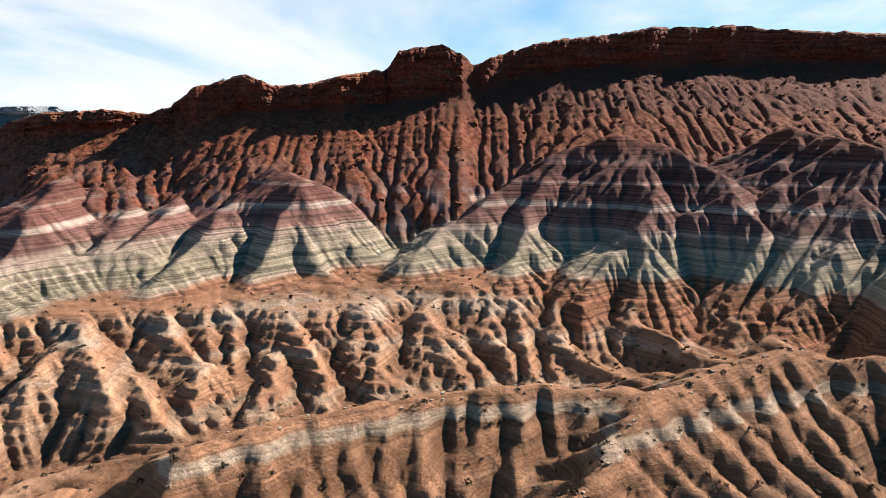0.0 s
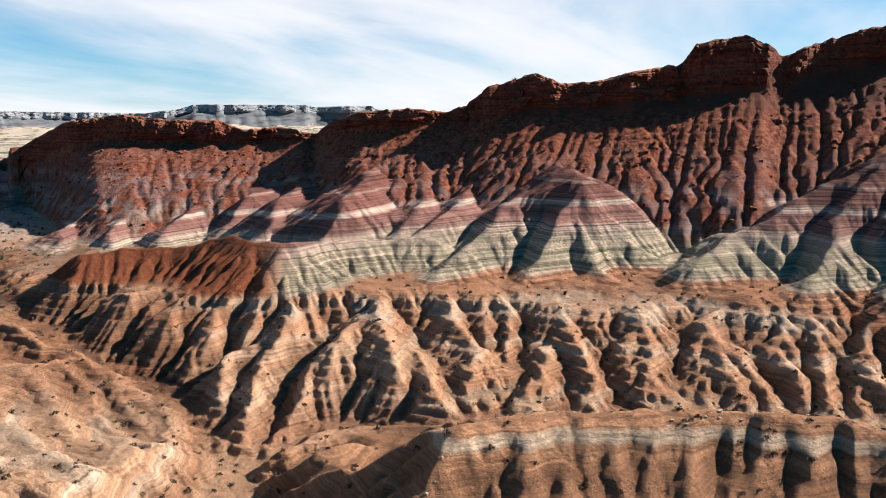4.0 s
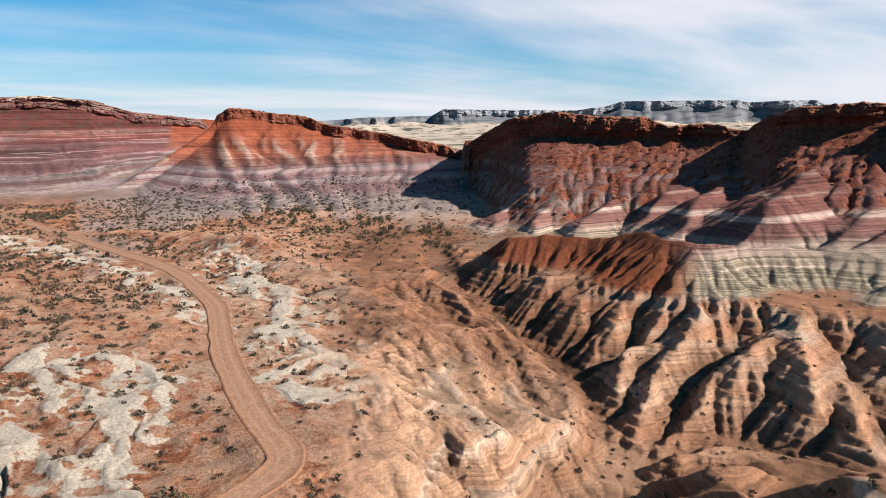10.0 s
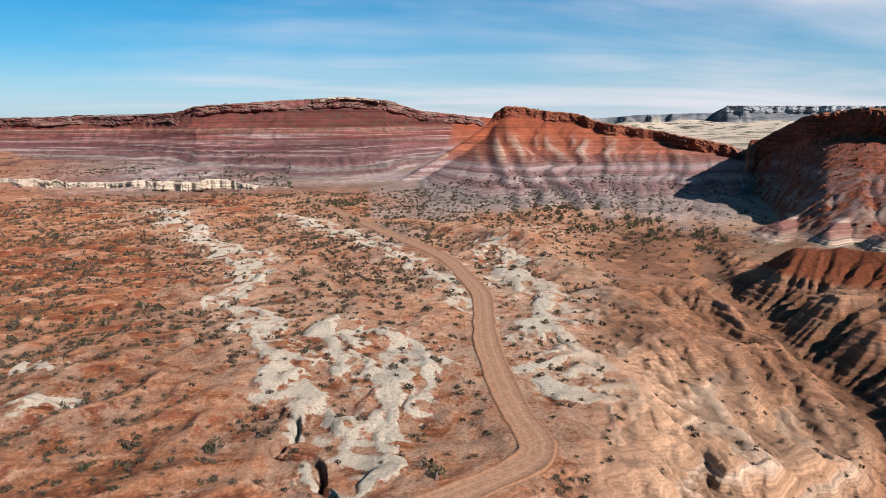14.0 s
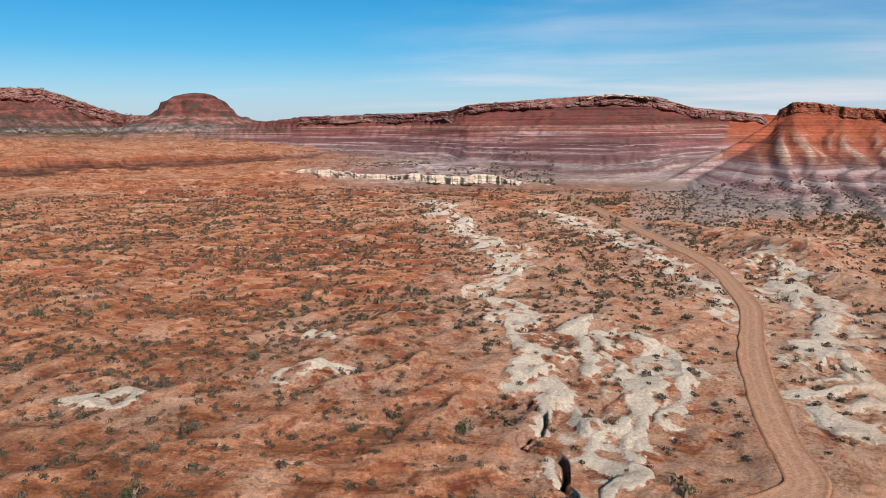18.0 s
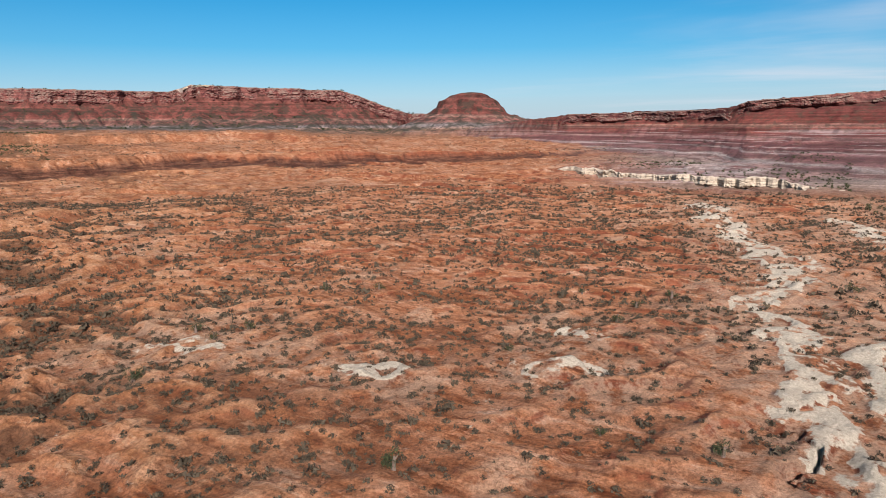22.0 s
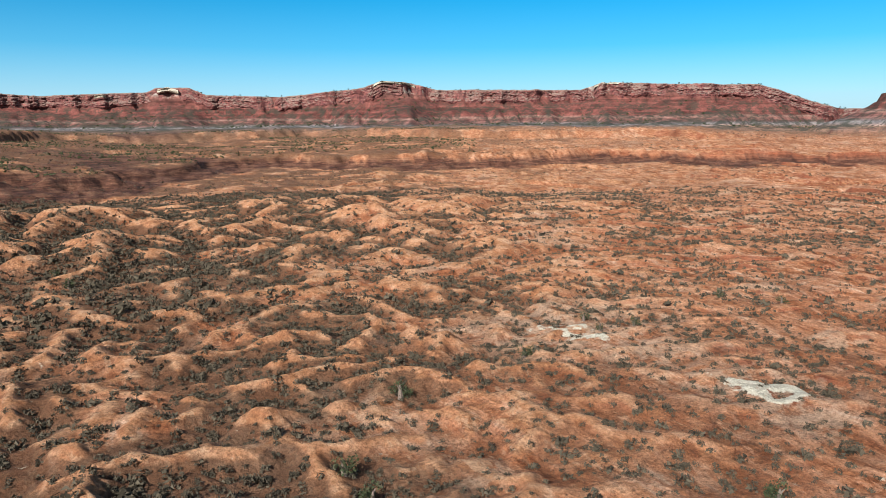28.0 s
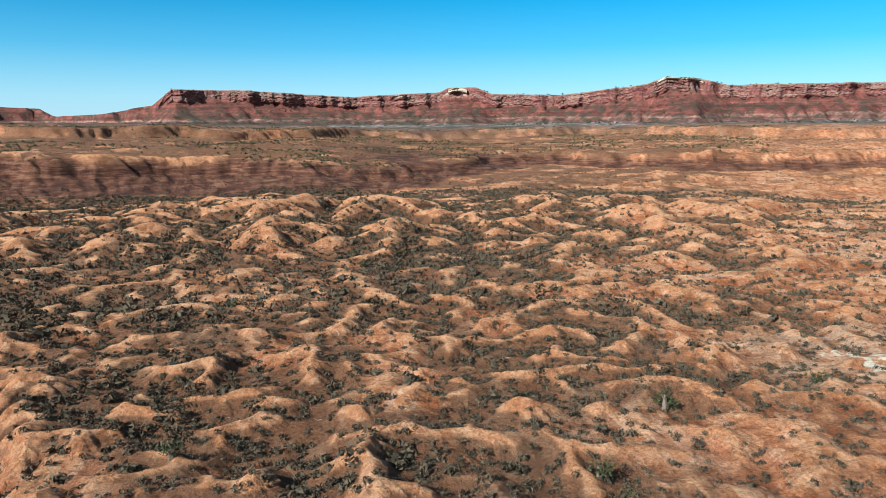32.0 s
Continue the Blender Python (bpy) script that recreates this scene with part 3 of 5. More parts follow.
def ground_height(x, y):
    """Height of the land as it is built, with the log of what drains through it, and the masks."""
    az = np.degrees(np.arctan2(-x, y))
    az = np.where(az < -150, az + 360, az)
    r = np.hypot(x, y)
    inside = np.minimum(np.minimum(x - FX0, FX1 - x), np.minimum(y - FY0, FY1 - y))
    m = {k: sample(fm[k], FX0, FY0, FD, x, y) for k in ("s1", "hc1", "s2", "s3", "s4", "white", "shelf", "behind", "k_red", "k_mound", "k_rim", "k_wall", "k_purple", "k_mesa", "k_butte", "k_back", "k_ridge")}
    m["az"], m["r"] = az, r
    z = sample(fz, FX0, FY0, FD, x, y)
    flow = np.log(sample(farea, FX0, FY0, FD, x, y))
    o = inside < 60
    if o.any():
        zo, mo = land(x[o], y[o])
        zo = zo + sstep(700, 1100, r[o]) * (1.2 * fbm(x[o] / 60, y[o] / 60, 3, 121))
        w = sstep(5, 60, inside[o])
        z[o] = zo * (1 - w) + z[o] * w
        flow[o] = flow[o] * w
        for k in m:
            m[k][o] = mo[k]
    inside = np.minimum(np.minimum(x - NX0, NX1 - x), np.minimum(y - NY0, NY1 - y))
    w = sstep(4, 30, inside)
    z = z * (1 - w) + sample(nz, NX0, NY0, ND, x, y) * w
    m["crest"] = np.where(o, 0, sample(fcrest, FX0, FY0, FD, x, y)) * (1 - w) + sample(ncrest, NX0, NY0, ND, x, y) * w
    flow = flow * (1 - w) + np.log(sample(narea, NX0, NY0, ND, x, y)) * w
    crack, h, along = line_field(x + 3.0 * vnoise(x / 6, y / 6, 57) + 1.2 * vnoise(x / 2.2, y / 2.2, 59), y + 3.0 * vnoise(x / 6, y / 6, 58) + 1.2 * vnoise(x / 2.2, y / 2.2, 60), GULLY, 25.0)
    z = np.where(crack < 1e8, smin(z, h + 5.0 * np.maximum(crack - 0.15, 0), 0.1), z)
    m["caps"], m["halo"] = caps_field(x, y)
    z = z + m["caps"] ** 1.2 * (0.7 + 0.5 * vnoise(x / 5, y / 5, 168))
    near_road, h, along = line_field(x, y, ROAD, 20.0)
    road = 1 - sstep(3.4, 9.0, near_road)
    z = z * (1 - road)
    # low ledges that step up across the plain
    q = np.log(np.maximum(r, 60)) * 10.0 + 1.5 * fbm(x / 130, y / 130, 3, 25) + 0.3 * fbm(x / 25, y / 25, 3, 26)
    q2 = np.log(np.maximum(r, 60)) * 26.0 + 2.6 * fbm(x / 70, y / 70, 3, 29) + 0.5 * fbm(x / 12, y / 12, 2, 36)
    there = sstep(84, 98, az) * (1 - 0.7 * sstep(150, 175, az)) * sstep(110, 180, r) * (1 - sstep(1500, 2000, r)) * sstep(5, 14, near_road) * (1 - m["caps"])
    for v, size, patch, share, seed in ((q, 0.0050, 90, 0.93, 30), (q2, 0.0026, 40, 0.86, 32)):
        v0 = np.floor(v)
        z = z + there * np.clip(size * r, 0.4, 4.0) * (v0 + sstep(share, 1.0, v - v0) - v + 0.5) * sstep(-0.35, 0.25, vnoise(x / patch, y / patch, seed))
    # benches on the far tablelands
    z = z + m["k_purple"] * (m["s3"] > 12) * 1.1 * np.sin((z + 3 * vnoise(x / 90, y / 90, 37)) * 2 * np.pi / 8.5) * sstep(14, 30, z)
    z = z + (m["k_mesa"] + m["k_butte"]).clip(0, 1) * (m["s4"] > 30) * 1.5 * np.sin((z + 8 * vnoise(x / 300, y / 300, 38)) * 2 * np.pi / 21.0)
    # hard beds stand out as ledges
    led = np.where(az < 60, 0.30 + 0.35 * sstep(-0.1, 0.5, vnoise(x / 26, y / 26, 132)) * sstep(6, 2, z), 0.15) * (1 - sstep(600, 900, r)) * (1 - 0.85 * m["k_ridge"])
    zz = z + 0.6 * vnoise(x / 25, y / 25, 131)
    wave = np.sin(zz * 2 * np.pi / 1.7)
    z = z + led * (0.42 * np.sign(wave) * np.abs(wave) ** 0.6 * (zz < 4) + 0.3 * np.sin(zz * 2 * np.pi / 2.6) * (m["s1"] < 45) * (az < 57))
    z = z + np.where((az > 20) & (az < 58) & (r > 160) & (r < 240) & (m["k_mound"] < 0.5), 1.5 * (sstep(2.0, 2.7, zz) - sstep(-0.5, 5.5, zz)), 0)
    return z, flow, near_road, m


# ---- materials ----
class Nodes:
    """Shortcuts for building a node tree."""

    def __init__(self, name, rough=0.95):
        self.mat = bpy.data.materials.new(name)
        self.mat.use_nodes = True
        self.t = self.mat.node_tree
        self.bsdf = self.t.nodes["Principled BSDF"]
        self.bsdf.inputs["Roughness"].default_value = rough
        self.bsdf.inputs["Specular IOR Level"].default_value = 0.12

    def put(self, socket, value):
        if hasattr(value, "is_output"):
            self.t.links.new(value, socket)
        else:
            socket.default_value = value

    def math(self, op, a, b=0.0, clamp=False):
        n = self.t.nodes.new("ShaderNodeMath")
        n.operation, n.use_clamp = op, clamp
        self.put(n.inputs[0], a)
        self.put(n.inputs[1], b)
        return n.outputs[0]

    def ramp(self, fac, stops, mode="LINEAR"):
        n = self.t.nodes.new("ShaderNodeValToRGB")
        n.color_ramp.interpolation = mode
        el = n.color_ramp.elements
        while len(el) < len(stops):
            el.new(0.5)
        for e, (p, c) in zip(el, sorted(stops, key=lambda s: s[0])):
            e.position, e.color = p, (*c, 1)
        self.put(n.inputs[0], fac)
        return n.outputs[0]

    def step(self, x, lo, hi):
        n = self.t.nodes.new("ShaderNodeMapRange")
        n.interpolation_type = "SMOOTHSTEP"
        self.put(n.inputs[0], x)
        n.inputs[1].default_value, n.inputs[2].default_value = lo, hi
        return n.outputs[0]

    def noise(self, vec, scale, detail=3.0, rough=0.55, stretch=None):
        if stretch:
            m = self.t.nodes.new("ShaderNodeMapping")
            m.inputs["Scale"].default_value = stretch
            self.put(m.inputs["Vector"], vec)
            vec = m.outputs[0]
        n = self.t.nodes.new("ShaderNodeTexNoise")
        self.put(n.inputs["Vector"], vec)
        n.inputs["Scale"].default_value, n.inputs["Detail"].default_value, n.inputs["Roughness"].default_value = scale, detail, rough
        return n.outputs[0]

    def mix(self, fac, a, b, mode="MIX"):
        n = self.t.nodes.new("ShaderNodeMix")
        n.data_type, n.blend_type = "RGBA", mode
        self.put(n.inputs["Factor"], fac)
        self.put(n.inputs["A"], a if hasattr(a, "is_output") else (*a, 1))
        self.put(n.inputs["B"], b if hasattr(b, "is_output") else (*b, 1))
        return n.outputs["Result"]

    def attr(self, name):
        n = self.t.nodes.new("ShaderNodeAttribute")
        n.attribute_name = name
        return n.outputs["Fac"]

    def geo(self):
        g = self.t.nodes.new("ShaderNodeNewGeometry")
        s = self.t.nodes.new("ShaderNodeSeparateXYZ")
        self.t.links.new(g.outputs["Position"], s.inputs[0])
        n = self.t.nodes.new("ShaderNodeSeparateXYZ")
        self.t.links.new(g.outputs["Normal"], n.inputs[0])
        return g.outputs["Position"], s.outputs[2], n.outputs[2]

    def bump(self, height, strength=0.5, dist=0.3, after=None):
        n = self.t.nodes.new("ShaderNodeBump")
        n.inputs["Strength"].default_value, n.inputs["Distance"].default_value = strength, dist
        self.put(n.inputs["Height"], height)
        if after is not None:
            self.t.links.new(after, n.inputs["Normal"])
        return n.outputs[0]


def srgb(r, g, b):
    return tuple(((c / 255 + 0.055) / 1.055) ** 2.4 if c > 10 else c / 255 / 12.92 for c in (r, g, b))


def scaled(n, colour, gain):
    v = n.t.nodes.new("ShaderNodeVectorMath")
    v.operation = "SCALE"
    n.put(v.inputs[0], colour)
    n.put(v.inputs["Scale"], gain)
    return v.outputs[0]


def about(n, x, amount, base=1.0):
    """base plus amount times a noise's swing about its middle."""
    if base < 0.5:
        return n.math("ADD", base, n.math("MULTIPLY", n.math("SUBTRACT", x, 0.5), amount))
    return n.math("MAXIMUM", n.math("ADD", base, n.math("MULTIPLY", n.math("SUBTRACT", x, 0.5), amount * 2.0)), 0.25)


def earth_material():
    """Bedded desert rock and soil: colours follow the height of the beds and the kind of ground."""
    n = Nodes("banded_desert_earth")
    pos, z, up = n.geo()
    wob, wob2 = n.noise(pos, 0.02, 3), n.noise(pos, 0.25, 3)
    bed = n.math("ADD", z, n.math("ADD", about(n, wob, 5.0, 0.0), about(n, wob2, 1.0, 0.0)))
    split = n.t.nodes.new("ShaderNodeSeparateXYZ")
    n.put(split.inputs[0], pos)
    dip = n.math("MULTIPLY", n.math("MAXIMUM", n.math("SUBTRACT", n.math("MULTIPLY", split.outputs[0], -1.0), 75.0), 0.0), 0.078)
    fine = n.noise(pos, 1.0, 2, 0.7, (0.012, 0.012, 0.9))
    coarse = n.noise(pos, 1.0, 3, 0.65, (0.003, 0.003, 0.24))
    thin = n.noise(pos, 1.0, 2, 0.7, (0.02, 0.02, 3.2))
    grain = n.noise(pos, 1.6, 5, 0.65)
    blot = n.noise(pos, 0.12, 4, 0.6)

    def beds(lo, hi, stops, src=bed):
        return n.ramp(n.math("MULTIPLY", n.math("SUBTRACT", src, lo), 1 / (hi - lo)), [((v - lo) / (hi - lo), c) for v, c in stops])
    # tan and orange beds of the low badlands, with a pale bed near their crests
    tan = beds(-16, 16, [(-16, (0.33, 0.155, 0.085)), (-11, (0.40, 0.20, 0.11)), (-9.2, (0.50, 0.33, 0.21)), (-8.2, (0.40, 0.20, 0.11)), (-5, (0.46, 0.25, 0.14)), (-3.6, (0.54, 0.36, 0.24)), (-2.4, (0.42, 0.21, 0.115)),
                         (0.6, (0.45, 0.235, 0.135)), (1.6, (0.50, 0.30, 0.185)), (2.8, (0.48, 0.28, 0.17)), (3.6, (0.42, 0.22, 0.125)), (5.2, (0.40, 0.19, 0.10)), (7, (0.36, 0.16, 0.085)), (16, (0.32, 0.14, 0.08))])
    col = scaled(n, tan, n.math("MULTIPLY", about(n, fine, 0.7, 1.3), about(n, thin, 0.7)))
    cream = n.attr("cream")
    bare = beds(-24, 4, [(-24, (0.50, 0.27, 0.15)), (-18, (0.58, 0.35, 0.21)), (-15.5, (0.50, 0.26, 0.145)), (-12.5, (0.60, 0.38, 0.24)), (-11, (0.64, 0.47, 0.33)), (-10, (0.55, 0.31, 0.18)), (-7, (0.60, 0.37, 0.225)), (-5.6, (0.66, 0.51, 0.37)), (-4.6, (0.57, 0.33, 0.19)), (-2, (0.62, 0.41, 0.26)), (0, (0.56, 0.34, 0.21)), (4, (0.62, 0.44, 0.29))])
    col = n.mix(n.math("MULTIPLY", cream, 0.9), col, scaled(n, bare, n.math("MULTIPLY", about(n, fine, 0.6, 1.12), about(n, thin, 0.7))))
    ridge = n.attr("ridge")
    col = n.mix(n.math("MULTIPLY", ridge, 0.85), col, scaled(n, n.mix(n.math("MULTIPLY", n.step(z, 1.5, 2.0), n.step(z, 3.4, 2.9)), (0.40, 0.20, 0.105), (0.60, 0.46, 0.32)), n.math("MULTIPLY", about(n, fine, 0.7), about(n, thin, 0.8))))
    cap = n.math("MULTIPLY", n.math("MULTIPLY", n.step(bed, -0.6, 1.0), n.step(bed, 4.6, 3.2)), n.math("MULTIPLY", n.math("SUBTRACT", 1.0, ridge), n.step(n.noise(pos, 0.07, 4, 0.6), 0.44, 0.56)))
    col = n.mix(n.math("MULTIPLY", cap, 0.5), col, scaled(n, n.mix(wob, (0.66, 0.52, 0.37), (0.60, 0.54, 0.43)), about(n, grain, 0.6)))
    rusty = n.attr("rusty")
    col = n.mix(n.math("MULTIPLY", rusty, 0.7), col, scaled(n, n.ramp(n.noise(pos, 0.3, 5, 0.7), [(0.35, (0.22, 0.095, 0.05)), (0.65, (0.36, 0.17, 0.09))]), n.math("MULTIPLY", about(n, thin, 1.0), about(n, fine, 0.8))))
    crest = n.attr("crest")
    # relief shading put into the colour: crests lighter, gullies darker
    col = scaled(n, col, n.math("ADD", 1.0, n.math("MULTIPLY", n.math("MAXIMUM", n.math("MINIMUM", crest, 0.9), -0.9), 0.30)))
    # striped clay mounds: grey-green feet, then white and purple
    clay = beds(2, 48, [(2, (0.36, 0.17, 0.10)), (6.0, (0.40, 0.22, 0.14)), (6.6, (0.50, 0.40, 0.33)), (7.4, (0.42, 0.40, 0.32)), (11.5, (0.43, 0.41, 0.32)), (12.2, (0.56, 0.49, 0.42)), (13.2, (0.42, 0.39, 0.31)), (15.2, (0.46, 0.41, 0.35)), (16, (0.58, 0.49, 0.43)),
                        (17.2, (0.44, 0.36, 0.32)), (18.2, (0.30, 0.18, 0.165)), (21, (0.27, 0.15, 0.14)), (22.2, (0.26, 0.14, 0.13)), (22.9, (0.58, 0.49, 0.45)), (24.0, (0.55, 0.46, 0.42)), (24.7, (0.24, 0.12, 0.11)), (29.2, (0.22, 0.105, 0.095)), (29.8, (0.42, 0.31, 0.28)), (30.6, (0.22, 0.105, 0.095)),
                        (35, (0.20, 0.095, 0.085)), (36.5, (0.30, 0.19, 0.17)), (38, (0.20, 0.09, 0.08)), (43, (0.24, 0.09, 0.06)), (48, (0.25, 0.085, 0.05))], n.math("ADD", n.math("ADD", z, dip), n.math("ADD", about(n, wob, 3.0, 0.0), about(n, wob2, 0.4, 0.0))))
    stripe = n.noise(pos, 1.0, 3, 0.75, (0.005, 0.005, 1.7))
    clay = scaled(n, clay, n.math("MULTIPLY", about(n, blot, 0.3), n.math("MULTIPLY", about(n, stripe, 1.7), about(n, thin, 0.7))))
    col = n.mix(n.attr("k_mound"), col, n.mix(1.0, clay, (1.18, 1.04, 0.90), "MULTIPLY"))
    # the talus under the rim: red-brown rubble with pale clay showing through low down
    talus = n.ramp(n.noise(pos, 0.5, 5, 0.7), [(0.38, (0.16, 0.042, 0.024)), (0.5, (0.31, 0.090, 0.046)), (0.62, (0.46, 0.165, 0.085))])
    show = n.math("MULTIPLY", n.step(blot, 0.42, 0.58), n.step(bed, 46, 22))
    talus = n.mix(n.math("MULTIPLY", show, 0.85), talus, scaled(n, beds(2, 48, [(2, (0.36, 0.2, 0.13)), (14, (0.42, 0.33, 0.28)), (20, (0.24, 0.13, 0.115)), (25, (0.42, 0.29, 0.25)), (28, (0.25, 0.12, 0.10)), (36, (0.40, 0.24, 0.19)), (48, (0.28, 0.1, 0.06))]), about(n, thin, 0.8)))
    talus = n.mix(n.step(bed, 50, 58), talus, (0.21, 0.075, 0.045))
    col = n.mix(n.attr("k_rim"), col, talus)
    col = n.mix(n.math("MULTIPLY", n.attr("k_red"), n.step(bed, 2.6, 4.4)), col, n.ramp(n.noise(pos, 0.8, 4, 0.65), [(0.3, (0.21, 0.06, 0.026)), (0.7, (0.34, 0.11, 0.048))]))
    # soil of the plain: orange sand, rusty flats, pale caps
    big, mid = n.noise(pos, 0.03, 4), n.noise(pos, 0.22, 5, 0.65)
    drawn = n.noise(pos, 0.30, 5, 0.62, (1.0, 0.22, 1.0))
    soil = n.ramp(n.math("ADD", n.math("MULTIPLY", drawn, 0.75), n.math("MULTIPLY", mid, 0.25)), [(0.38, (0.17, 0.060, 0.024)), (0.44, (0.38, 0.165, 0.075)), (0.50, (0.50, 0.255, 0.14)), (0.57, (0.58, 0.33, 0.20)), (0.63, (0.70, 0.51, 0.37))])
    soil = n.mix(n.math("MULTIPLY", n.step(big, 0.48, 0.66), 0.8), soil, n.ramp(mid, [(0.4, (0.24, 0.085, 0.034)), (0.6, (0.38, 0.155, 0.068))]))
    soil = scaled(n, soil, n.math("MULTIPLY", about(n, thin, 0.6), about(n, grain, 1.0, 0.86)))
    soil = n.mix(n.math("MULTIPLY", n.attr("pale"), n.step(n.noise(pos, 0.16, 5, 0.68), 0.44, 0.52)), soil, scaled(n, n.mix(big, (0.68, 0.54, 0.39), (0.62, 0.54, 0.42)), about(n, grain, 0.5)))
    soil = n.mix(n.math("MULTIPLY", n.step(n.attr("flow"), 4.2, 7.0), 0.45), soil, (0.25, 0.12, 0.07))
    # pale tops; hollows darkened, their shade put into the soil colour
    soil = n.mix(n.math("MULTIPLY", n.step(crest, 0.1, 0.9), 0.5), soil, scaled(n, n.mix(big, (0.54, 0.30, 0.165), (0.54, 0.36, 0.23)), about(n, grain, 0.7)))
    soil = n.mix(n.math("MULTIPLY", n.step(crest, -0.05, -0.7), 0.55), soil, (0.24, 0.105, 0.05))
    tanned = scaled(n, n.ramp(mid, [(0.38, (0.31, 0.15, 0.066)), (0.5, (0.45, 0.255, 0.135)), (0.62, (0.55, 0.37, 0.23))]), about(n, grain, 0.9))
    soil = n.mix(n.math("MULTIPLY", n.attr("dry"), n.math("MULTIPLY", n.step(crest, -0.2, 0.35), 0.75)), soil, tanned)
    litter = n.noise(pos, 0.9, 5, 0.72)
    soil = n.mix(n.math("MULTIPLY", n.math("MULTIPLY", n.step(litter, 0.53, 0.57), n.step(n.noise(pos, 0.06, 3), 0.40, 0.54)), n.math("SUBTRACT", 0.62, n.math("MULTIPLY", n.attr("caps"), 0.5))), soil, scaled(n, n.mix(mid, (0.13, 0.065, 0.036), (0.20, 0.12, 0.075)), about(n, grain, 0.8)))
    soil = n.mix(n.math("MULTIPLY", n.step(n.noise(pos, 0.33, 5, 0.72, (1.0, 0.3, 1.0)), 0.57, 0.63), 0.55), soil, scaled(n, n.mix(n.attr("dry"), (0.60, 0.36, 0.235), (0.58, 0.42, 0.28)), about(n, grain, 0.8)))
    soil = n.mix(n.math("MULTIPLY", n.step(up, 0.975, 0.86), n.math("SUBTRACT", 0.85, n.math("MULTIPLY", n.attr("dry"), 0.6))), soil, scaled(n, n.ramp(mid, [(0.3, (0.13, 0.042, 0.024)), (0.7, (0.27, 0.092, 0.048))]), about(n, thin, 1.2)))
    soil = n.mix(1.0, soil, (1.36, 1.15, 1.03), "MULTIPLY")
    # dark brush litter, plus hollow shade painted into the soil colour
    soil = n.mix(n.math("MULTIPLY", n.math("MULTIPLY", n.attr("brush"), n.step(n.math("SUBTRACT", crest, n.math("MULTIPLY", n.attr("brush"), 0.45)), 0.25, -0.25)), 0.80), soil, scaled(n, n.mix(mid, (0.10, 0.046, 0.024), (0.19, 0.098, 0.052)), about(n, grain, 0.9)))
    soil = n.mix(n.math("MULTIPLY", n.attr("halo"), n.math("MULTIPLY", n.step(n.noise(pos, 0.2, 6, 0.7), 0.44, 0.56), 0.55)), soil, scaled(n, n.mix(mid, (0.58, 0.38, 0.25), (0.62, 0.46, 0.33)), about(n, grain, 0.7)))
    soil = n.mix(n.math("MULTIPLY", n.step(n.math("ADD", n.attr("caps"), about(n, n.noise(pos, 0.30, 5, 0.65), 2.6, -0.05)), 0.40, 0.66), 0.88), soil, scaled(n, n.mix(mid, (0.86, 0.73, 0.55), (0.80, 0.75, 0.60)), about(n, grain, 0.5)))
    # red-brown rock of the shelf risers, their shade painted into the colour
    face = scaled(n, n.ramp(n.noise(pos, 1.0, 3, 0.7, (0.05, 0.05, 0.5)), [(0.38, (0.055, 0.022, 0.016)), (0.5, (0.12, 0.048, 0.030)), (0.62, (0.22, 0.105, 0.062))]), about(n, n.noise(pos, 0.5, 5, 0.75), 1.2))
    soil = n.mix(n.math("MULTIPLY", n.attr("k_face_shade"), 0.93), soil, face)
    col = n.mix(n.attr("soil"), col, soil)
    # striped flats and tablelands farther out
    lilac = beds(-4, 100, [(-4, (0.42, 0.25, 0.16)), (2, (0.44, 0.34, 0.29)), (5, (0.34, 0.20, 0.18)), (8, (0.50, 0.42, 0.38)), (10, (0.30, 0.15, 0.14)), (15, (0.34, 0.175, 0.165)), (16.2, (0.50, 0.38, 0.35)), (17.0, (0.29, 0.13, 0.125)), (25, (0.30, 0.12, 0.11)), (28, (0.44, 0.26, 0.23)),
                           (31, (0.25, 0.085, 0.075)), (40, (0.30, 0.095, 0.07)), (44, (0.44, 0.24, 0.18)), (46, (0.26, 0.075, 0.055)), (70, (0.15, 0.048, 0.042)), (100, (0.26, 0.11, 0.085))])
    lilac = scaled(n, lilac, n.math("MULTIPLY", n.math("MULTIPLY", about(n, fine, 0.5), about(n, coarse, 1.3, 0.82)), n.math("MULTIPLY", about(n, blot, 0.5), about(n, n.noise(pos, 0.4, 5, 0.75), 1.0))))
    lines = n.noise(pos, 1.0, 3, 0.7, (0.0035, 0.0035, 0.42))
    lilac = n.mix(n.math("MULTIPLY", n.math("MULTIPLY", n.step(lines, 0.56, 0.62), n.step(bed, 52, 30)), 0.8), lilac, (0.56, 0.43, 0.40))
    lilac = n.mix(n.math("MULTIPLY", n.math("MULTIPLY", n.step(lines, 0.46, 0.40), n.step(bed, 60, 30)), 0.6), lilac, (0.20, 0.085, 0.085))
    lilac = n.mix(n.math("MULTIPLY", n.step(n.noise(pos, 0.09, 6, 0.8), 0.50, 0.57), n.math("ADD", 0.35, n.math("MULTIPLY", n.step(bed, 30, 45), 0.3))), lilac, (0.11, 0.08, 0.055))
    col = n.mix(n.attr("k_far"), col, lilac)
    fan = beds(-4, 70, [(-4, (0.40, 0.26, 0.18)), (3, (0.42, 0.34, 0.30)), (7, (0.30, 0.17, 0.16)), (10, (0.50, 0.40, 0.37)), (12, (0.29, 0.15, 0.14)), (16, (0.46, 0.35, 0.32)), (18, (0.30, 0.14, 0.12)), (24, (0.36, 0.125, 0.075)), (40, (0.38, 0.105, 0.05)), (70, (0.28, 0.072, 0.036))])
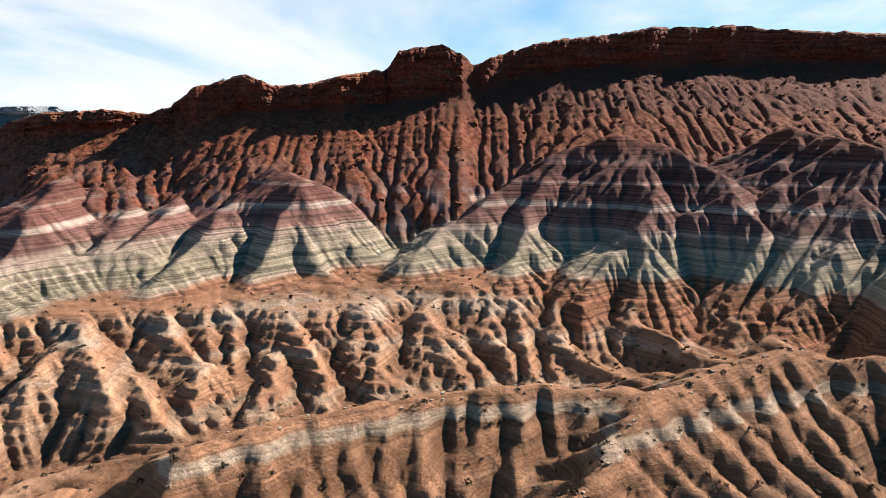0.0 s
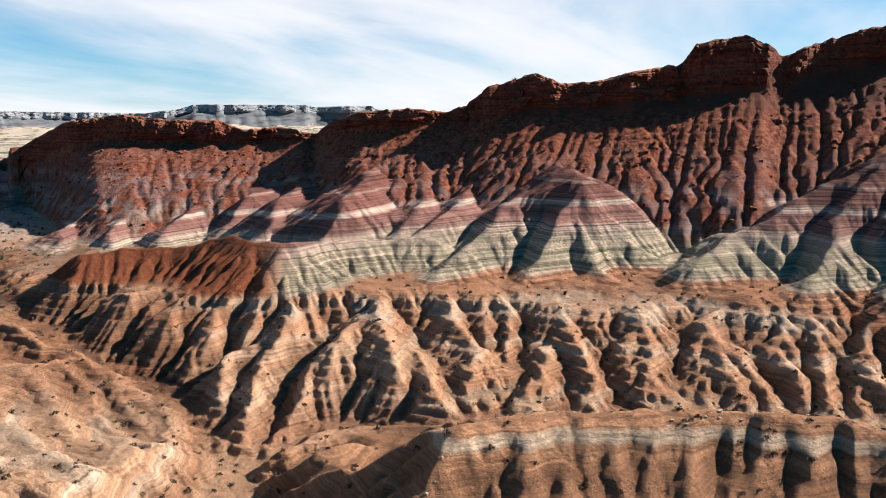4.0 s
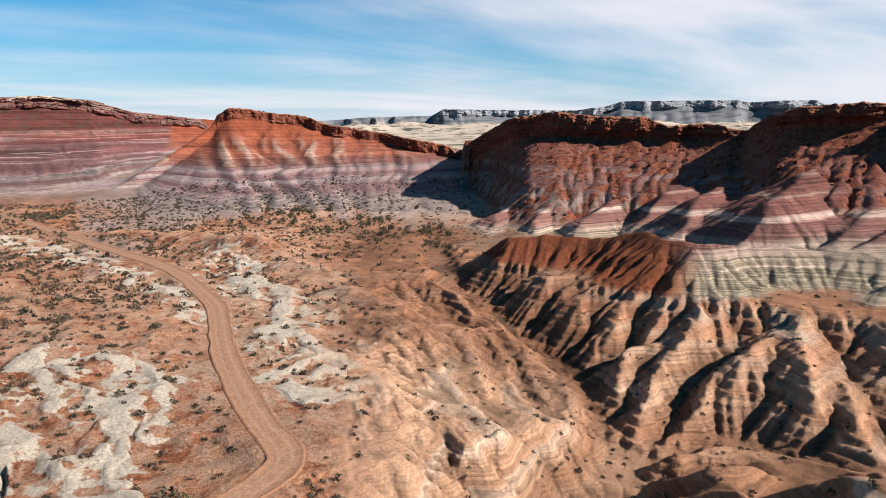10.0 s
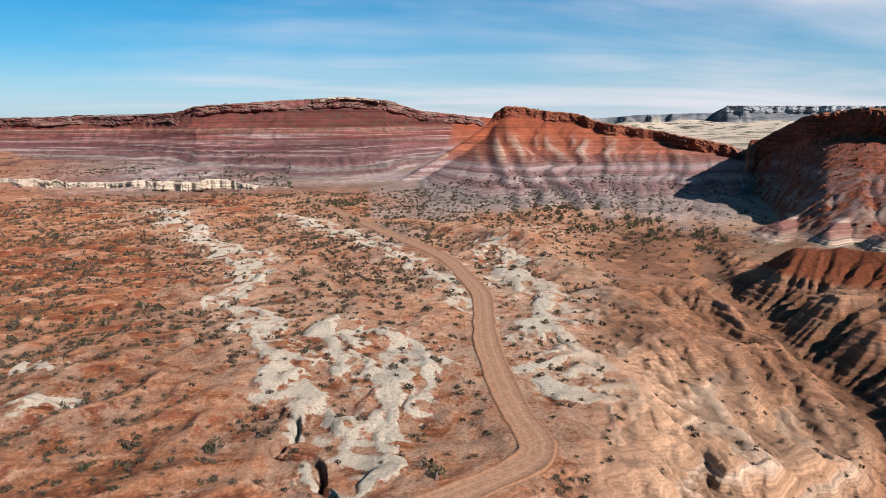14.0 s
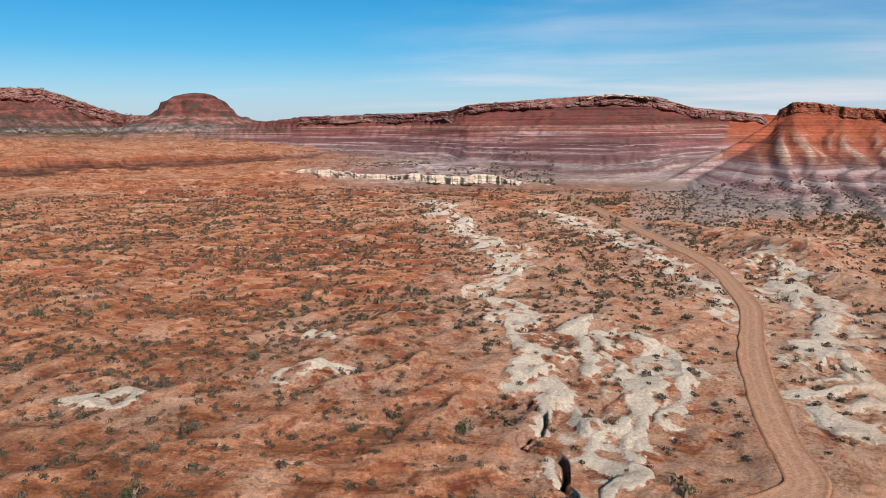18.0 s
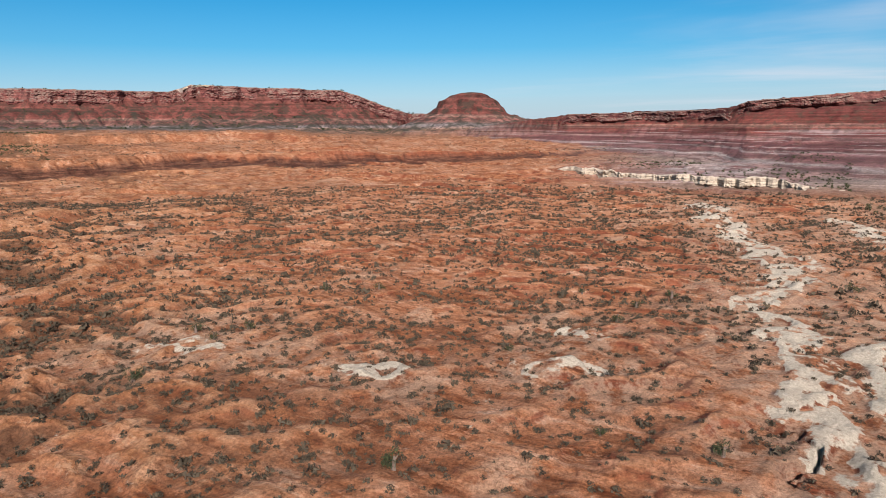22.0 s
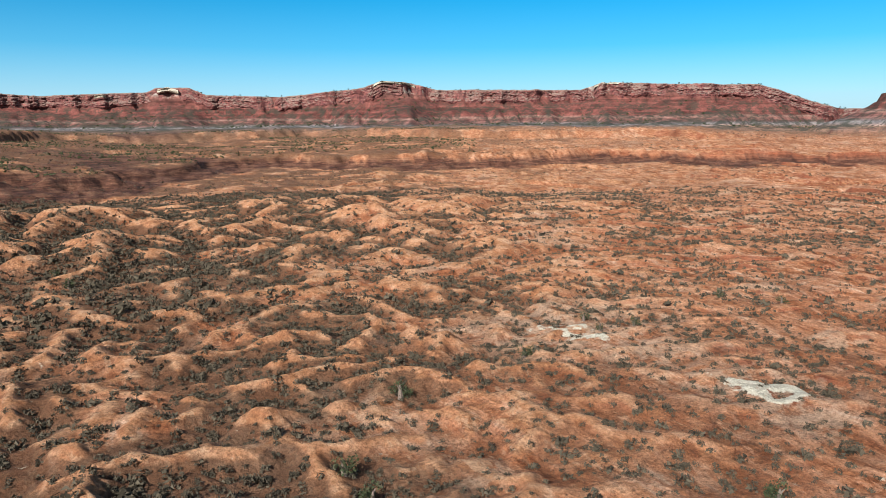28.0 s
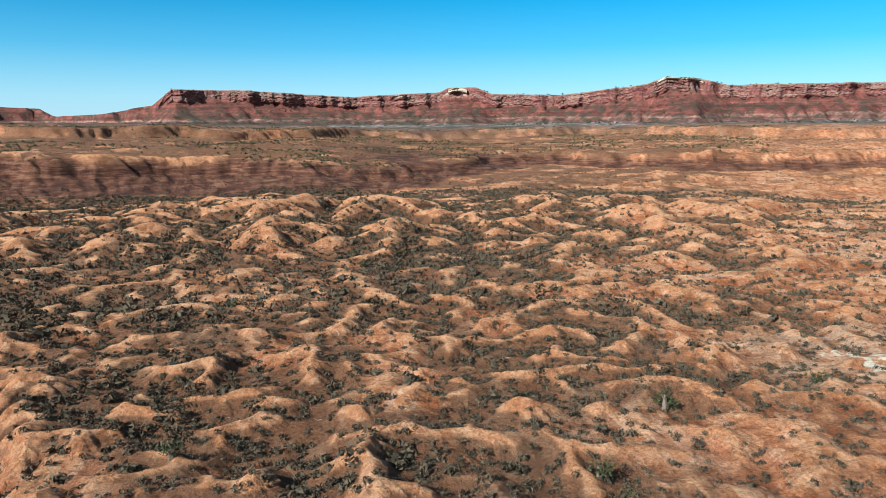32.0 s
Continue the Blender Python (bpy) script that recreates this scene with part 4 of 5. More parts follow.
    fan = n.mix(n.math("MULTIPLY", n.math("MULTIPLY", n.step(crest, 0.0, 1.2), n.step(bed, 46, 26)), n.step(bed, 16, 22)), fan, (0.52, 0.34, 0.25))
    fan = scaled(n, fan, n.math("MULTIPLY", n.math("MULTIPLY", about(n, stripe, 1.3), about(n, coarse, 0.6)), about(n, n.noise(pos, 0.4, 5, 0.75), 1.0)))
    col = n.mix(n.attr("k_wall"), col, fan)
    high = beds(0, 190, [(0, (0.40, 0.20, 0.12)), (32, (0.42, 0.24, 0.16)), (38, (0.38, 0.28, 0.25)), (43, (0.44, 0.38, 0.36)), (50, (0.32, 0.16, 0.13)), (60, (0.30, 0.12, 0.095)), (66, (0.46, 0.26, 0.2)), (72, (0.26, 0.085, 0.065)), (130, (0.25, 0.085, 0.065)), (148, (0.30, 0.13, 0.10)), (160, (0.46, 0.36, 0.30)), (190, (0.55, 0.47, 0.40))],
                n.math("ADD", z, about(n, n.noise(pos, 0.004, 3), 26.0, 0.0)))
    high = scaled(n, high, n.math("MULTIPLY", about(n, n.noise(pos, 0.03, 5, 0.75), 1.4, 0.72), about(n, n.noise(pos, 1.0, 3, 0.65, (0.001, 0.001, 0.10)), 1.2)))
    high = n.mix(n.math("MULTIPLY", n.step(up, 0.90, 0.985), n.math("MULTIPLY", n.step(n.noise(pos, 0.012, 5, 0.7), 0.44, 0.54), 0.7)), high, (0.07, 0.068, 0.045))
    high = n.mix(n.math("MULTIPLY", n.step(n.noise(pos, 0.035, 5, 0.78), 0.47, 0.56), n.step(z, 150, 90)), high, n.mix(0.72, high, (0.045, 0.05, 0.035)))
    col = n.mix(n.attr("k_high"), col, high)
    pale = n.mix(n.step(n.noise(pos, 0.02, 5, 0.7), 0.5, 0.6), (0.74, 0.62, 0.47), (0.12, 0.12, 0.085))
    col = n.mix(n.attr("k_pale"), col, pale)
    # skyline tableland: blue-grey distance haze painted into the rock colour
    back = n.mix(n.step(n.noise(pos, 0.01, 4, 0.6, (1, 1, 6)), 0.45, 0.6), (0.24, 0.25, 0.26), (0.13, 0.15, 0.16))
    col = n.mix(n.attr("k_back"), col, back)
    # specks of rubble, and the shade of small pits painted as darker colour
    col = n.mix(n.math("MULTIPLY", n.step(grain, 0.56, 0.74), 0.35), col, scaled(n, col, 0.5))
    speck = n.noise(pos, 1.9, 7, 0.85)
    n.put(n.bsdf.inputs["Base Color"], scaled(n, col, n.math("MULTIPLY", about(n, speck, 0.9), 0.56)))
    b1 = n.bump(n.noise(pos, 0.7, 8, 0.74), 1.0, 1.3)
    b2 = n.bump(n.noise(pos, 5.0, 3, 0.6), 0.6, 0.15, b1)
    b3 = n.bump(thin, 0.5, 0.25, b2)
    n.put(n.bsdf.inputs["Normal"], b3)
    return n.mat


def cliff_material(name, dark, light, pale, bands=0.6):
    """Bedded, jointed sandstone."""
    n = Nodes(name)
    pos, z, up = n.geo()
    fine = n.noise(pos, 1.0, 3, 0.7, (0.03, 0.03, bands * 1.6))
    mott = n.noise(pos, bands, 5, 0.65)
    col = n.ramp(mott, [(0.38, dark), (0.6, light)])
    col = scaled(n, col, about(n, fine, 1.2, 0.85))
    col = n.mix(n.math("MULTIPLY", n.step(up, 0.35, 0.8), 0.7), col, pale)
    n.put(n.bsdf.inputs["Base Color"], scaled(n, col, 0.72))
    b1 = n.bump(n.noise(pos, bands * 2, 6, 0.65), 0.8, 0.5 / bands)
    b2 = n.bump(fine, 0.6, 0.4 / bands, b1)
    n.put(n.bsdf.inputs["Normal"], b2)
    return n.mat


def road_material():
    n = Nodes("graded_dirt")
    pos, z, up = n.geo()
    c = n.ramp(n.noise(pos, 0.7, 4, 0.6), [(0.3, (0.38, 0.20, 0.115)), (0.7, (0.46, 0.27, 0.165))])
    off = n.math("ABSOLUTE", n.math("SUBTRACT", n.math("ABSOLUTE", n.attr("across")), 1.0))
    c = n.mix(n.math("MULTIPLY", n.step(off, 0.5, 0.1), 0.45), c, (0.52, 0.33, 0.21))
    c = n.mix(n.math("MULTIPLY", n.step(n.math("ABSOLUTE", n.attr("across")), 2.0, 2.8), 0.5), c, (0.33, 0.155, 0.08))
    n.put(n.bsdf.inputs["Base Color"], scaled(n, c, about(n, n.noise(pos, 2.5, 4, 0.7), 0.5, 0.58)))
    n.put(n.bsdf.inputs["Normal"], n.bump(n.noise(pos, 4, 4), 0.6, 0.1))
    return n.mat


EARTH, DIRT = earth_material(), road_material()
RED_ROCK = cliff_material("red_sandstone", (0.13, 0.04, 0.025), (0.27, 0.085, 0.045), (0.34, 0.15, 0.085))
FAR_ROCK = cliff_material("far_red_sandstone", (0.11, 0.038, 0.036), (0.24, 0.085, 0.07), (0.30, 0.22, 0.17), 0.09)
# skyline cliffs: the grey is distance haze put into the base colour
HAZED_ROCK = cliff_material("haze_tinted_sandstone", (0.24, 0.26, 0.29), (0.36, 0.38, 0.40), (0.38, 0.39, 0.39), 0.05)
WHITE_ROCK = cliff_material("white_sandstone", (0.42, 0.34, 0.25), (0.58, 0.49, 0.37), (0.6, 0.5, 0.38), 0.5)
ORANGE_ROCK = cliff_material("orange_sandstone", (0.22, 0.085, 0.045), (0.38, 0.17, 0.095), (0.42, 0.21, 0.12), 0.4)


def mesh_from(name, verts, faces, material, smooth=True):
    me = bpy.data.meshes.new(name)
    verts, faces = np.asarray(verts, np.float32), np.asarray(faces, np.int32)
    me.vertices.add(len(verts))
    me.vertices.foreach_set("co", verts.ravel())
    k = faces.shape[1]
    me.loops.add(faces.size)
    me.loops.foreach_set("vertex_index", faces.ravel())
    me.polygons.add(len(faces))
    me.polygons.foreach_set("loop_start", np.arange(0, faces.size, k, dtype=np.int32))
    me.polygons.foreach_set("use_smooth", np.full(len(faces), smooth))
    me.update(calc_edges=True)
    me.materials.append(material)
    return me


# ---- the ground: one sheet out to the horizon, finest in the middle distance ----
bearings = np.concatenate([np.arange(-38, 62, 0.145), np.arange(62, 220, 0.215), np.arange(220, 322, 2.0)])
rings = [0.0, 4.0]
while rings[-1] < 4950:
    r0 = rings[-1]
    rings.append(r0 + (4.0 if r0 < 76 else 0.0037 * r0 if r0 < 360 else 0.0052 * r0 if r0 < 1000 else 0.011 * r0))
rings = np.array(rings)
AZ, RR = np.meshgrid(np.radians(bearings), rings)
PX, PY = -np.sin(AZ) * RR, np.cos(AZ) * RR
PZ, FLOW, NROAD, M = ground_height(PX, PY)
inner = sstep(30, 62, RR)
PZ = PZ * inner + (-9 + 0.8 * fbm(PX / 12, PY / 12, 3, 199)) * (1 - inner)
nr, nb = PX.shape
ids = np.arange(nr * nb).reshape(nr, nb)
nxt = np.roll(ids, -1, axis=1)
verts = np.stack([PX, PY, PZ], -1)


def spread(me, name, values):
    at = me.attributes.new(name, "FLOAT", "POINT")
    at.data.foreach_set("value", np.asarray(values, np.float32).ravel())


az_, rr_ = M["az"], RR
soil = sstep(63, 73, az_ + 4 * vnoise(PX / 30, PY / 30, 141))
soil = np.maximum(soil, (1 - sstep(20, 70, RR)) * 0.8)
k_far = np.clip(M["k_purple"] + sstep(470, 640, RR) * sstep(58, 64, az_) * (1 - sstep(101, 115, az_)), 0, 1)
k_high = np.clip(M["k_mesa"] + M["k_butte"] + sstep(1300, 2000, RR) * sstep(98, 106, az_), 0, 1)
pale = sstep(-0.1, 0.35, vnoise(PX / 45, PY / 45, 143)) * (1 - sstep(98, 110, az_)) * 0.8
pale = np.clip(np.maximum(pale * 0.5 + 0.35 * (1 - sstep(70, 84, az_)) * sstep(44, 52, az_), 0.45 * sstep(0.5, 0.75, vnoise(PX / 22, PY / 14, 144))), 0, 1)
# brush and litter cover, raised towards the far left to stand for shade too
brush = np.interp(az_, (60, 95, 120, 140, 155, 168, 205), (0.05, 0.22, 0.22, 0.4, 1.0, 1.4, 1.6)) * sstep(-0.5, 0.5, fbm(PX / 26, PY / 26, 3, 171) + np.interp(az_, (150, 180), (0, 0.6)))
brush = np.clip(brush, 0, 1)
# how far up the shelf riser, for its painted shade
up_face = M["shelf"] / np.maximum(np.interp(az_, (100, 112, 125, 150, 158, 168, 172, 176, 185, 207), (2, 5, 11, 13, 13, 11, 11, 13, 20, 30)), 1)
LAYERS = dict(halo=M["halo"], ridge=M["k_ridge"], cream=sstep(24, 44, az_ + 5 * vnoise(PX / 25, PY / 25, 148)) * (1 - 0.35 * sstep(54, 63, az_)) * (1 - sstep(155, 190, RR + 9 * vnoise(PX / 18, PY / 18, 149))), rusty=sstep(41, 46, az_) * sstep(150, 170, RR) * (1 - sstep(330, 360, RR)) * (1 - sstep(64, 70, az_)), k_face_shade=sstep(0.03, 0.12, up_face) * (1 - sstep(0.9, 1.0, up_face)), caps=M["caps"], dry=sstep(122, 146, az_ + 5 * vnoise(PX / 50, PY / 50, 147)), crest=M["crest"], brush=brush, soil=soil, pale=pale, flow=FLOW, k_far=k_far, k_high=k_high, k_mound=M["k_mound"] * (az_ < 60), k_rim=M["k_rim"], k_red=M["k_red"] * sstep(36.5, 40.5, az_),
            k_pale=np.clip(M["behind"] * sstep(600, 900, RR), 0, 1), k_back=M["k_back"], k_wall=M["k_wall"])
LAYERS["k_mound"] = np.maximum(LAYERS["k_mound"], M["k_red"] * (1 - sstep(36.5, 40.5, az_)))

# which vertex belongs to which landform
NAMES = ["ground"]
owner = np.zeros((nr, nb), np.int32)


def claim(name, label, category, where):
    NAMES.append((name, label, category))
    owner[where] = len(NAMES) - 1


fine_view = (az_ > -37) & (az_ < 219)
for key, a0, a1, name, label, category in (
        ("k_ridge", -12.8, 40, "badland_ridge", "tan fluted badland ridge with a pale crest", "ridge"), ("k_ridge", -37, -12.8, "badland_ridge", "brown fluted badland ridge dotted with small shrubs", "ridge"),
        ("k_red", 38, 60, "red_hill", "bright rust-red hill of loose clay", "hill"), ("k_mound", -37, -22.5, "clay_mound", "dark grey striped clay mound in shade", "hill"),
        ("k_mound", -22.5, 5.2, "clay_mound", "broad grey and purple striped clay mound", "hill"), ("k_mound", 5.2, 21.4, "clay_mound", "white and purple banded clay mound with sharp spurs", "hill"),
        ("k_mound", 21.4, 35, "clay_mound", "pale grey-green clay mounds topped with purple", "hill"), ("k_mound", 35, 60, "clay_mound", "low purple and white striped clay hills", "hill"),
        ("k_rim", -37, 34, "escarpment", "steep red-brown talus slope below a sandstone rim", "escarpment"), ("k_rim", 34, 58, "escarpment", "red talus slope at the escarpment's end", "escarpment"),
        ("k_wall", 55, 86, "butte", "red butte with fluted slopes and lilac feet", "butte"), ("k_purple", 60, 125, "tableland", "lilac and maroon banded tableland", "mesa"),
        ("k_mesa", 100, 124, "mesa", "low distant maroon mesa", "mesa"), ("k_mesa", 124, 141.2, "mesa", "distant red mesa with pale striped foot", "mesa"), ("k_mesa", 141.2, 166, "mesa", "distant red mesa with a white peak", "mesa"),
        ("k_mesa", 166, 219, "mesa", "distant maroon mesa with dark wooded slopes", "mesa"), ("k_butte", 112, 126, "butte", "lone red butte with a flat cap far off", "butte"), ("k_back", -37, 106, "mesa", "hazy blue-grey tableland on the skyline", "mesa")):
    claim(name, label, category, (M[key] > 0.5) & (az_ >= a0) & (az_ < a1) & fine_view)

# smooth normals over the whole sheet, so that no seam shows where landforms meet
dr_, da_ = np.gradient(verts, axis=0), np.gradient(verts, axis=1)
sheet_normals = np.cross(dr_, da_)
sheet_normals /= np.linalg.norm(sheet_normals, axis=2)[:, :, None] + 1e-9
sheet_normals *= np.sign(sheet_normals[:, :, 2:3] + 1e-9)
quads = np.stack([ids[:-1], ids[1:], nxt[1:], nxt[:-1]], -1).reshape(-1, 4)
face_owner = owner[:-1].reshape(-1)
flat_verts, flat_normals = verts.reshape(-1, 3), sheet_normals.reshape(-1, 3)


def piece(name, faces, sink=None):
    used, inverse = np.unique(faces, return_inverse=True)
    v = flat_verts[used]
    if sink is not None:
        v = v - np.array([0, 0, 1]) * sink[used][:, None]
    me = mesh_from(name, v, inverse.reshape(-1, 4), EARTH)
    for key, values in LAYERS.items():
        spread(me, key, values.ravel()[used])
    me.normals_split_custom_set_from_vertices(flat_normals[used])
    return me


ground = tagged(new("ground", piece("ground", quads[face_owner == 0])), "orange and tan desert ground cut by dry gullies", "ground", kind="structure")
landforms = []
for k in range(1, len(NAMES)):
    mine = quads[face_owner == k]
    if len(mine) < 40:
        landforms.append(None)
        continue
    name, label, category = NAMES[k]
    landforms.append(tagged(new(name, piece(name, mine)), label, category))
ESCARPMENT, FAR_END, WALL_BUTTE, TABLE = landforms[8], landforms[9], landforms[10], landforms[11]


# ---- cliff bands along the rims ----
def cliff_band(name, rows, az0, az1, step, height, jitter, seed, scale, material, label, parent, block=2.2, nbeds=9, lean=0.10, levels=40, back=4.0, rag=0.35, steep=0.12, crown=None):
    """A jointed, bedded rock face along part of a rim. height: metres."""
    az = np.arange(az0, az1 + step / 2, step)
    rr, top = keyed(rows, az, jitter, seed, scale)
    if crown is not None:
        top = crown(az, rr)
    hc = height * (1 + 0.12 * fbm(az * scale * 2.2, rr * 0.02, 3, seed + 5)) + 1.0
    fade = sstep(0, 1.2, az - az0 + 0.4) * sstep(0, 1.2, az1 - az + 0.4)
    v = np.linspace(0, 1, levels)[:, None]
    u = np.radians(az)[None] * rr.mean()
    bedpos = v * nbeds + 0.5 * vnoise(u / block / 6, v * 0 + 3, seed) + 0.25 * vnoise(u / block / 2, v * 0 + 8, seed)
    bed = np.floor(bedpos)
    joint = np.floor(u / block * (0.6 + 0.7 * hash01(bed, bed * 0, seed)) + 3 * hash01(bed, bed * 0 + 5, seed) + 0.8 * vnoise(u / block / 3, v * 3, seed + 3))
    out = block * (0.75 * hash01(joint, bed, seed + 1) + 0.55 * hash01(bed, bed * 0 + 2, seed + 2)) + block * 0.8 * vnoise(u / block / 5, v * 2, seed + 4)
    buttress = block * 1.1 * fbm(u / block / 7 + 0 * v, v * 0.6, 3, seed + 6)
    inbed = bedpos - bed
    out = out - 0.22 * block * sstep(0.82, 1.0, inbed) + buttress
    out = out + 0.15 * block * vnoise(u / block * 3, v * hc / block * 3, seed + 7)
    out = np.maximum(out, -0.1 * block) * (1 - sstep(0.66, 1.0, v)) + steep * hc * v + 0.35 * block - 1.1 * block * sstep(0.8, 1.0, v)
    z = top + rag * block * vnoise(u / block / 1.3, 0 * v, seed + 8) * (1 - v) + 0.2 * rag * block - v * hc
    r = rr - out * (0.3 + 0.7 * sstep(0.0, 0.06, v))
    r, z = np.vstack([(rr + back)[None], (rr + back * 0.3)[None], r]), np.vstack([(top - 1.2)[None], (top + 0.3 * rag * block + 0.4 * rag * block * vnoise(u[0] / block, u[0] * 0, seed + 9))[None], z])
    z = z - (1 - fade) * hc * 0.8
    x, y = -np.sin(np.radians(az)) * r, np.cos(np.radians(az)) * r
    k, m = x.shape
    i = np.arange(k * m).reshape(k, m)
    f = np.stack([i[:-1, :-1], i[:-1, 1:], i[1:, 1:], i[1:, :-1]], -1).reshape(-1, 4)
    me = mesh_from(name, np.stack([x, y, z], -1).reshape(-1, 3), f, material, smooth=False)
    ob = tagged(new(name, me), label)
    ob.parent = parent
    return ob


for a0, a1, h, text in ((-52, -0.8, 15, "long dark red sandstone cliff capping a rubble slope"), (-1.0, 6.6, 22, "tall blocky red sandstone headland on the rim"),
                        (6.0, 23.0, 18, "shaded dark red sandstone cliff under a domed summit"), (22.4, 34.6, 11, "red sandstone ledge cliff with a flat top"), (34.0, 55.4, 15, "dark red sandstone cliff at the end of the escarpment")):
    cliff_band("sandstone_cliff", RIM, a0, a1, 0.075, rim_cliff(np.arange(a0, a1 + 0.0375, 0.075)), 3, 51, 0.5, RED_ROCK, text, ESCARPMENT if a1 < 40 else FAR_END, 1.9, 8)
cliff_band("sandstone_cliff", WALL, 56.2, 75.0, 0.06, 11, 5, 61, 0.5, RED_ROCK, "thin red sandstone cap of a pointed butte", WALL_BUTTE, 2.2, 6)
cliff_band("sandstone_cliff", PURPLE, 75.5, 99.4, 0.07, 17, 12, 71, 0.2, FAR_ROCK, "banded maroon caprock with pale ledges", TABLE, 5.0, 6, 0.5, back=12, steep=0.5, rag=0.12)
cliff_band("sandstone_cliff", PURPLE, 99.2, 112, 0.07, 16, 12, 71, 0.2, FAR_ROCK, "low maroon caprock cliff far off", TABLE, 5.0, 6, 0.5, back=12, steep=0.5, rag=0.12)
for a0, a1, owner_, text in ((104, 124, landforms[12], "low far maroon cliff on the skyline"), (123.5, 141.2, landforms[13], "far red mesa cliff with a tree-dotted rim"), (140.6, 166, landforms[14], "far red mesa cliff with pale caps"), (165.5, 196.4, landforms[15], "far maroon mesa cliff ending in a sharp prow")):
    cliff_band("mesa_cliff", MESA, a0, a1, 0.09, 52, 30, 81, 0.55, FAR_ROCK, text, owner_, 9, 8, 0.32, back=30, rag=0.12, steep=0.5)

for a0, a1, text in ((23.5, 46.6, "stepped cliff of a far tableland, tinted grey for haze"), (46.2, 58.2, "low cliff of a far tableland, tinted grey for haze")):
    cliff_band("tableland_cliff", BACK, a0, a1, 0.1, 46, 60, 97, 0.5, HAZED_ROCK, text, landforms[17], 14, 5, back=60, rag=0.1, steep=0.5)
# white ledge across the plain, and pale caps on the far rims
LEDGE = [(a, 0.0, r) for a, r in ((90.5, 585), (91, 560), (95, 585), (100, 606), (105, 650), (111, 697), (113.5, 715))]


def ledge_top(az, rr):
    x, y = -np.sin(np.radians(az)) * (rr + 14), np.cos(np.radians(az)) * (rr + 14)
    return np.convolve(np.pad(ground_height(x, y)[0], 10, mode="edge"), np.ones(21) / 21, "valid") + 0.6


ledge = cliff_band("white_ledge", LEDGE, 90.6, 112.8, 0.05, 7.0, 7, 24, 1.2, WHITE_ROCK, "", None, 2.0, 5, back=9, rag=0.5, steep=0.5, crown=ledge_top)
tagged(ledge, "low cream-white sandstone ledge crossing the far plain", "ledge")
for rows, a0, a1, h, owner_ in ((PURPLE, 84.0, 88.6, 3, TABLE), (MESA, 154.8, 158.4, 7, landforms[14]), (MESA, 138.2, 140.8, 6, landforms[13])):
    near_rows = [(a, e, r - (6 if rows is PURPLE else 8)) for a, e, r in rows]
    cliff_band("pale_cap", near_rows, a0, a1, 0.07, h, 12 if rows is PURPLE else 30, 71 if rows is PURPLE else 81, 0.2 if rows is PURPLE else 0.55, WHITE_ROCK, "cream sandstone capping the rim", owner_, 4.0, 4, back=20, rag=0.25, steep=0.3)
for a0, a1, h in ((172.7, 174.2, 14), (177.6, 178.4, 11)):
    cliff_band("pale_cap", [(a, e + 0.03, r - 16) for a, e, r in MESA], a0, a1, 0.07, h, 30, 81, 0.55, WHITE_ROCK, "cream sandstone knob on the rim", landforms[15], 8, 3, back=70, rag=0.12, steep=0.5)


# ---- the dirt road ----
def smooth_line(pts, step=1.0):
    p = np.array(pts, float)
    for k in range(3):
        q = np.empty((2 * len(p) - 2, p.shape[1]))
        q[0::2], q[1::2] = 0.75 * p[:-1] + 0.25 * p[1:], 0.25 * p[:-1] + 0.75 * p[1:]
        p = np.vstack([p[:1], q, p[-1:]])
    seg = np.concatenate([[0], np.cumsum(np.hypot(*np.diff(p[:, :2], axis=0).T))])
    s = np.arange(0, seg[-1], step)
    return np.stack([np.interp(s, seg, p[:, i]) for i in range(p.shape[1])], -1)


def road_mesh():
    c = smooth_line(ROAD)
    tan = np.gradient(c[:, :2], axis=0)
    tan /= np.linalg.norm(tan, axis=1)[:, None]
    nor = np.stack([-tan[:, 1], tan[:, 0]], -1)
    cols = np.array([-3.3, -2.8, -2.5, -2.0, -1.2, -0.6, 0, 0.6, 1.2, 2.0, 2.5, 2.8, 3.3])
    up = np.array([-0.35, 0.24, 0.12, 0.10, 0.06, 0.10, 0.12, 0.10, 0.06, 0.10, 0.12, 0.30, -0.35])
    x = c[:, None, 0] + nor[:, None, 0] * cols
    y = c[:, None, 1] + nor[:, None, 1] * cols
    wobble = (0.22 * fbm(c[:, 0] / 6, c[:, 1] / 6, 3, 151)[:, None] * np.sign(cols) * (np.abs(cols) > 2.3))
    x, y = x + wobble * nor[:, None, 0], y + wobble * nor[:, None, 1]
    z = up[None] + 0.05 * vnoise(x / 2, y / 2, 152) + 0.06
    k, m = x.shape
    i = np.arange(k * m).reshape(k, m)
    f = np.stack([i[:-1, :-1], i[:-1, 1:], i[1:, 1:], i[1:, :-1]], -1).reshape(-1, 4)
    me = mesh_from("road", np.stack([x, y, z], -1).reshape(-1, 3), f, DIRT)
    spread(me, "across", np.broadcast_to(cols, x.shape))
    return me


road = tagged(new("road", road_mesh()), "graded tan dirt road winding over the desert", "road", kind="structure")


# ---- plants ----
def leaf_material(name, a, b, c):
    n = Nodes(name, 0.9)
    isl = n.t.nodes.new("ShaderNodeNewGeometry").outputs["Random Per Island"]
    info = n.t.nodes.new("ShaderNodeObjectInfo").outputs["Random"]
    mixed = n.math("FRACT", n.math("ADD", isl, info))
    n.put(n.bsdf.inputs["Base Color"], n.ramp(mixed, [(0.0, a), (0.5, b), (1.0, c)]))
    return n.mat


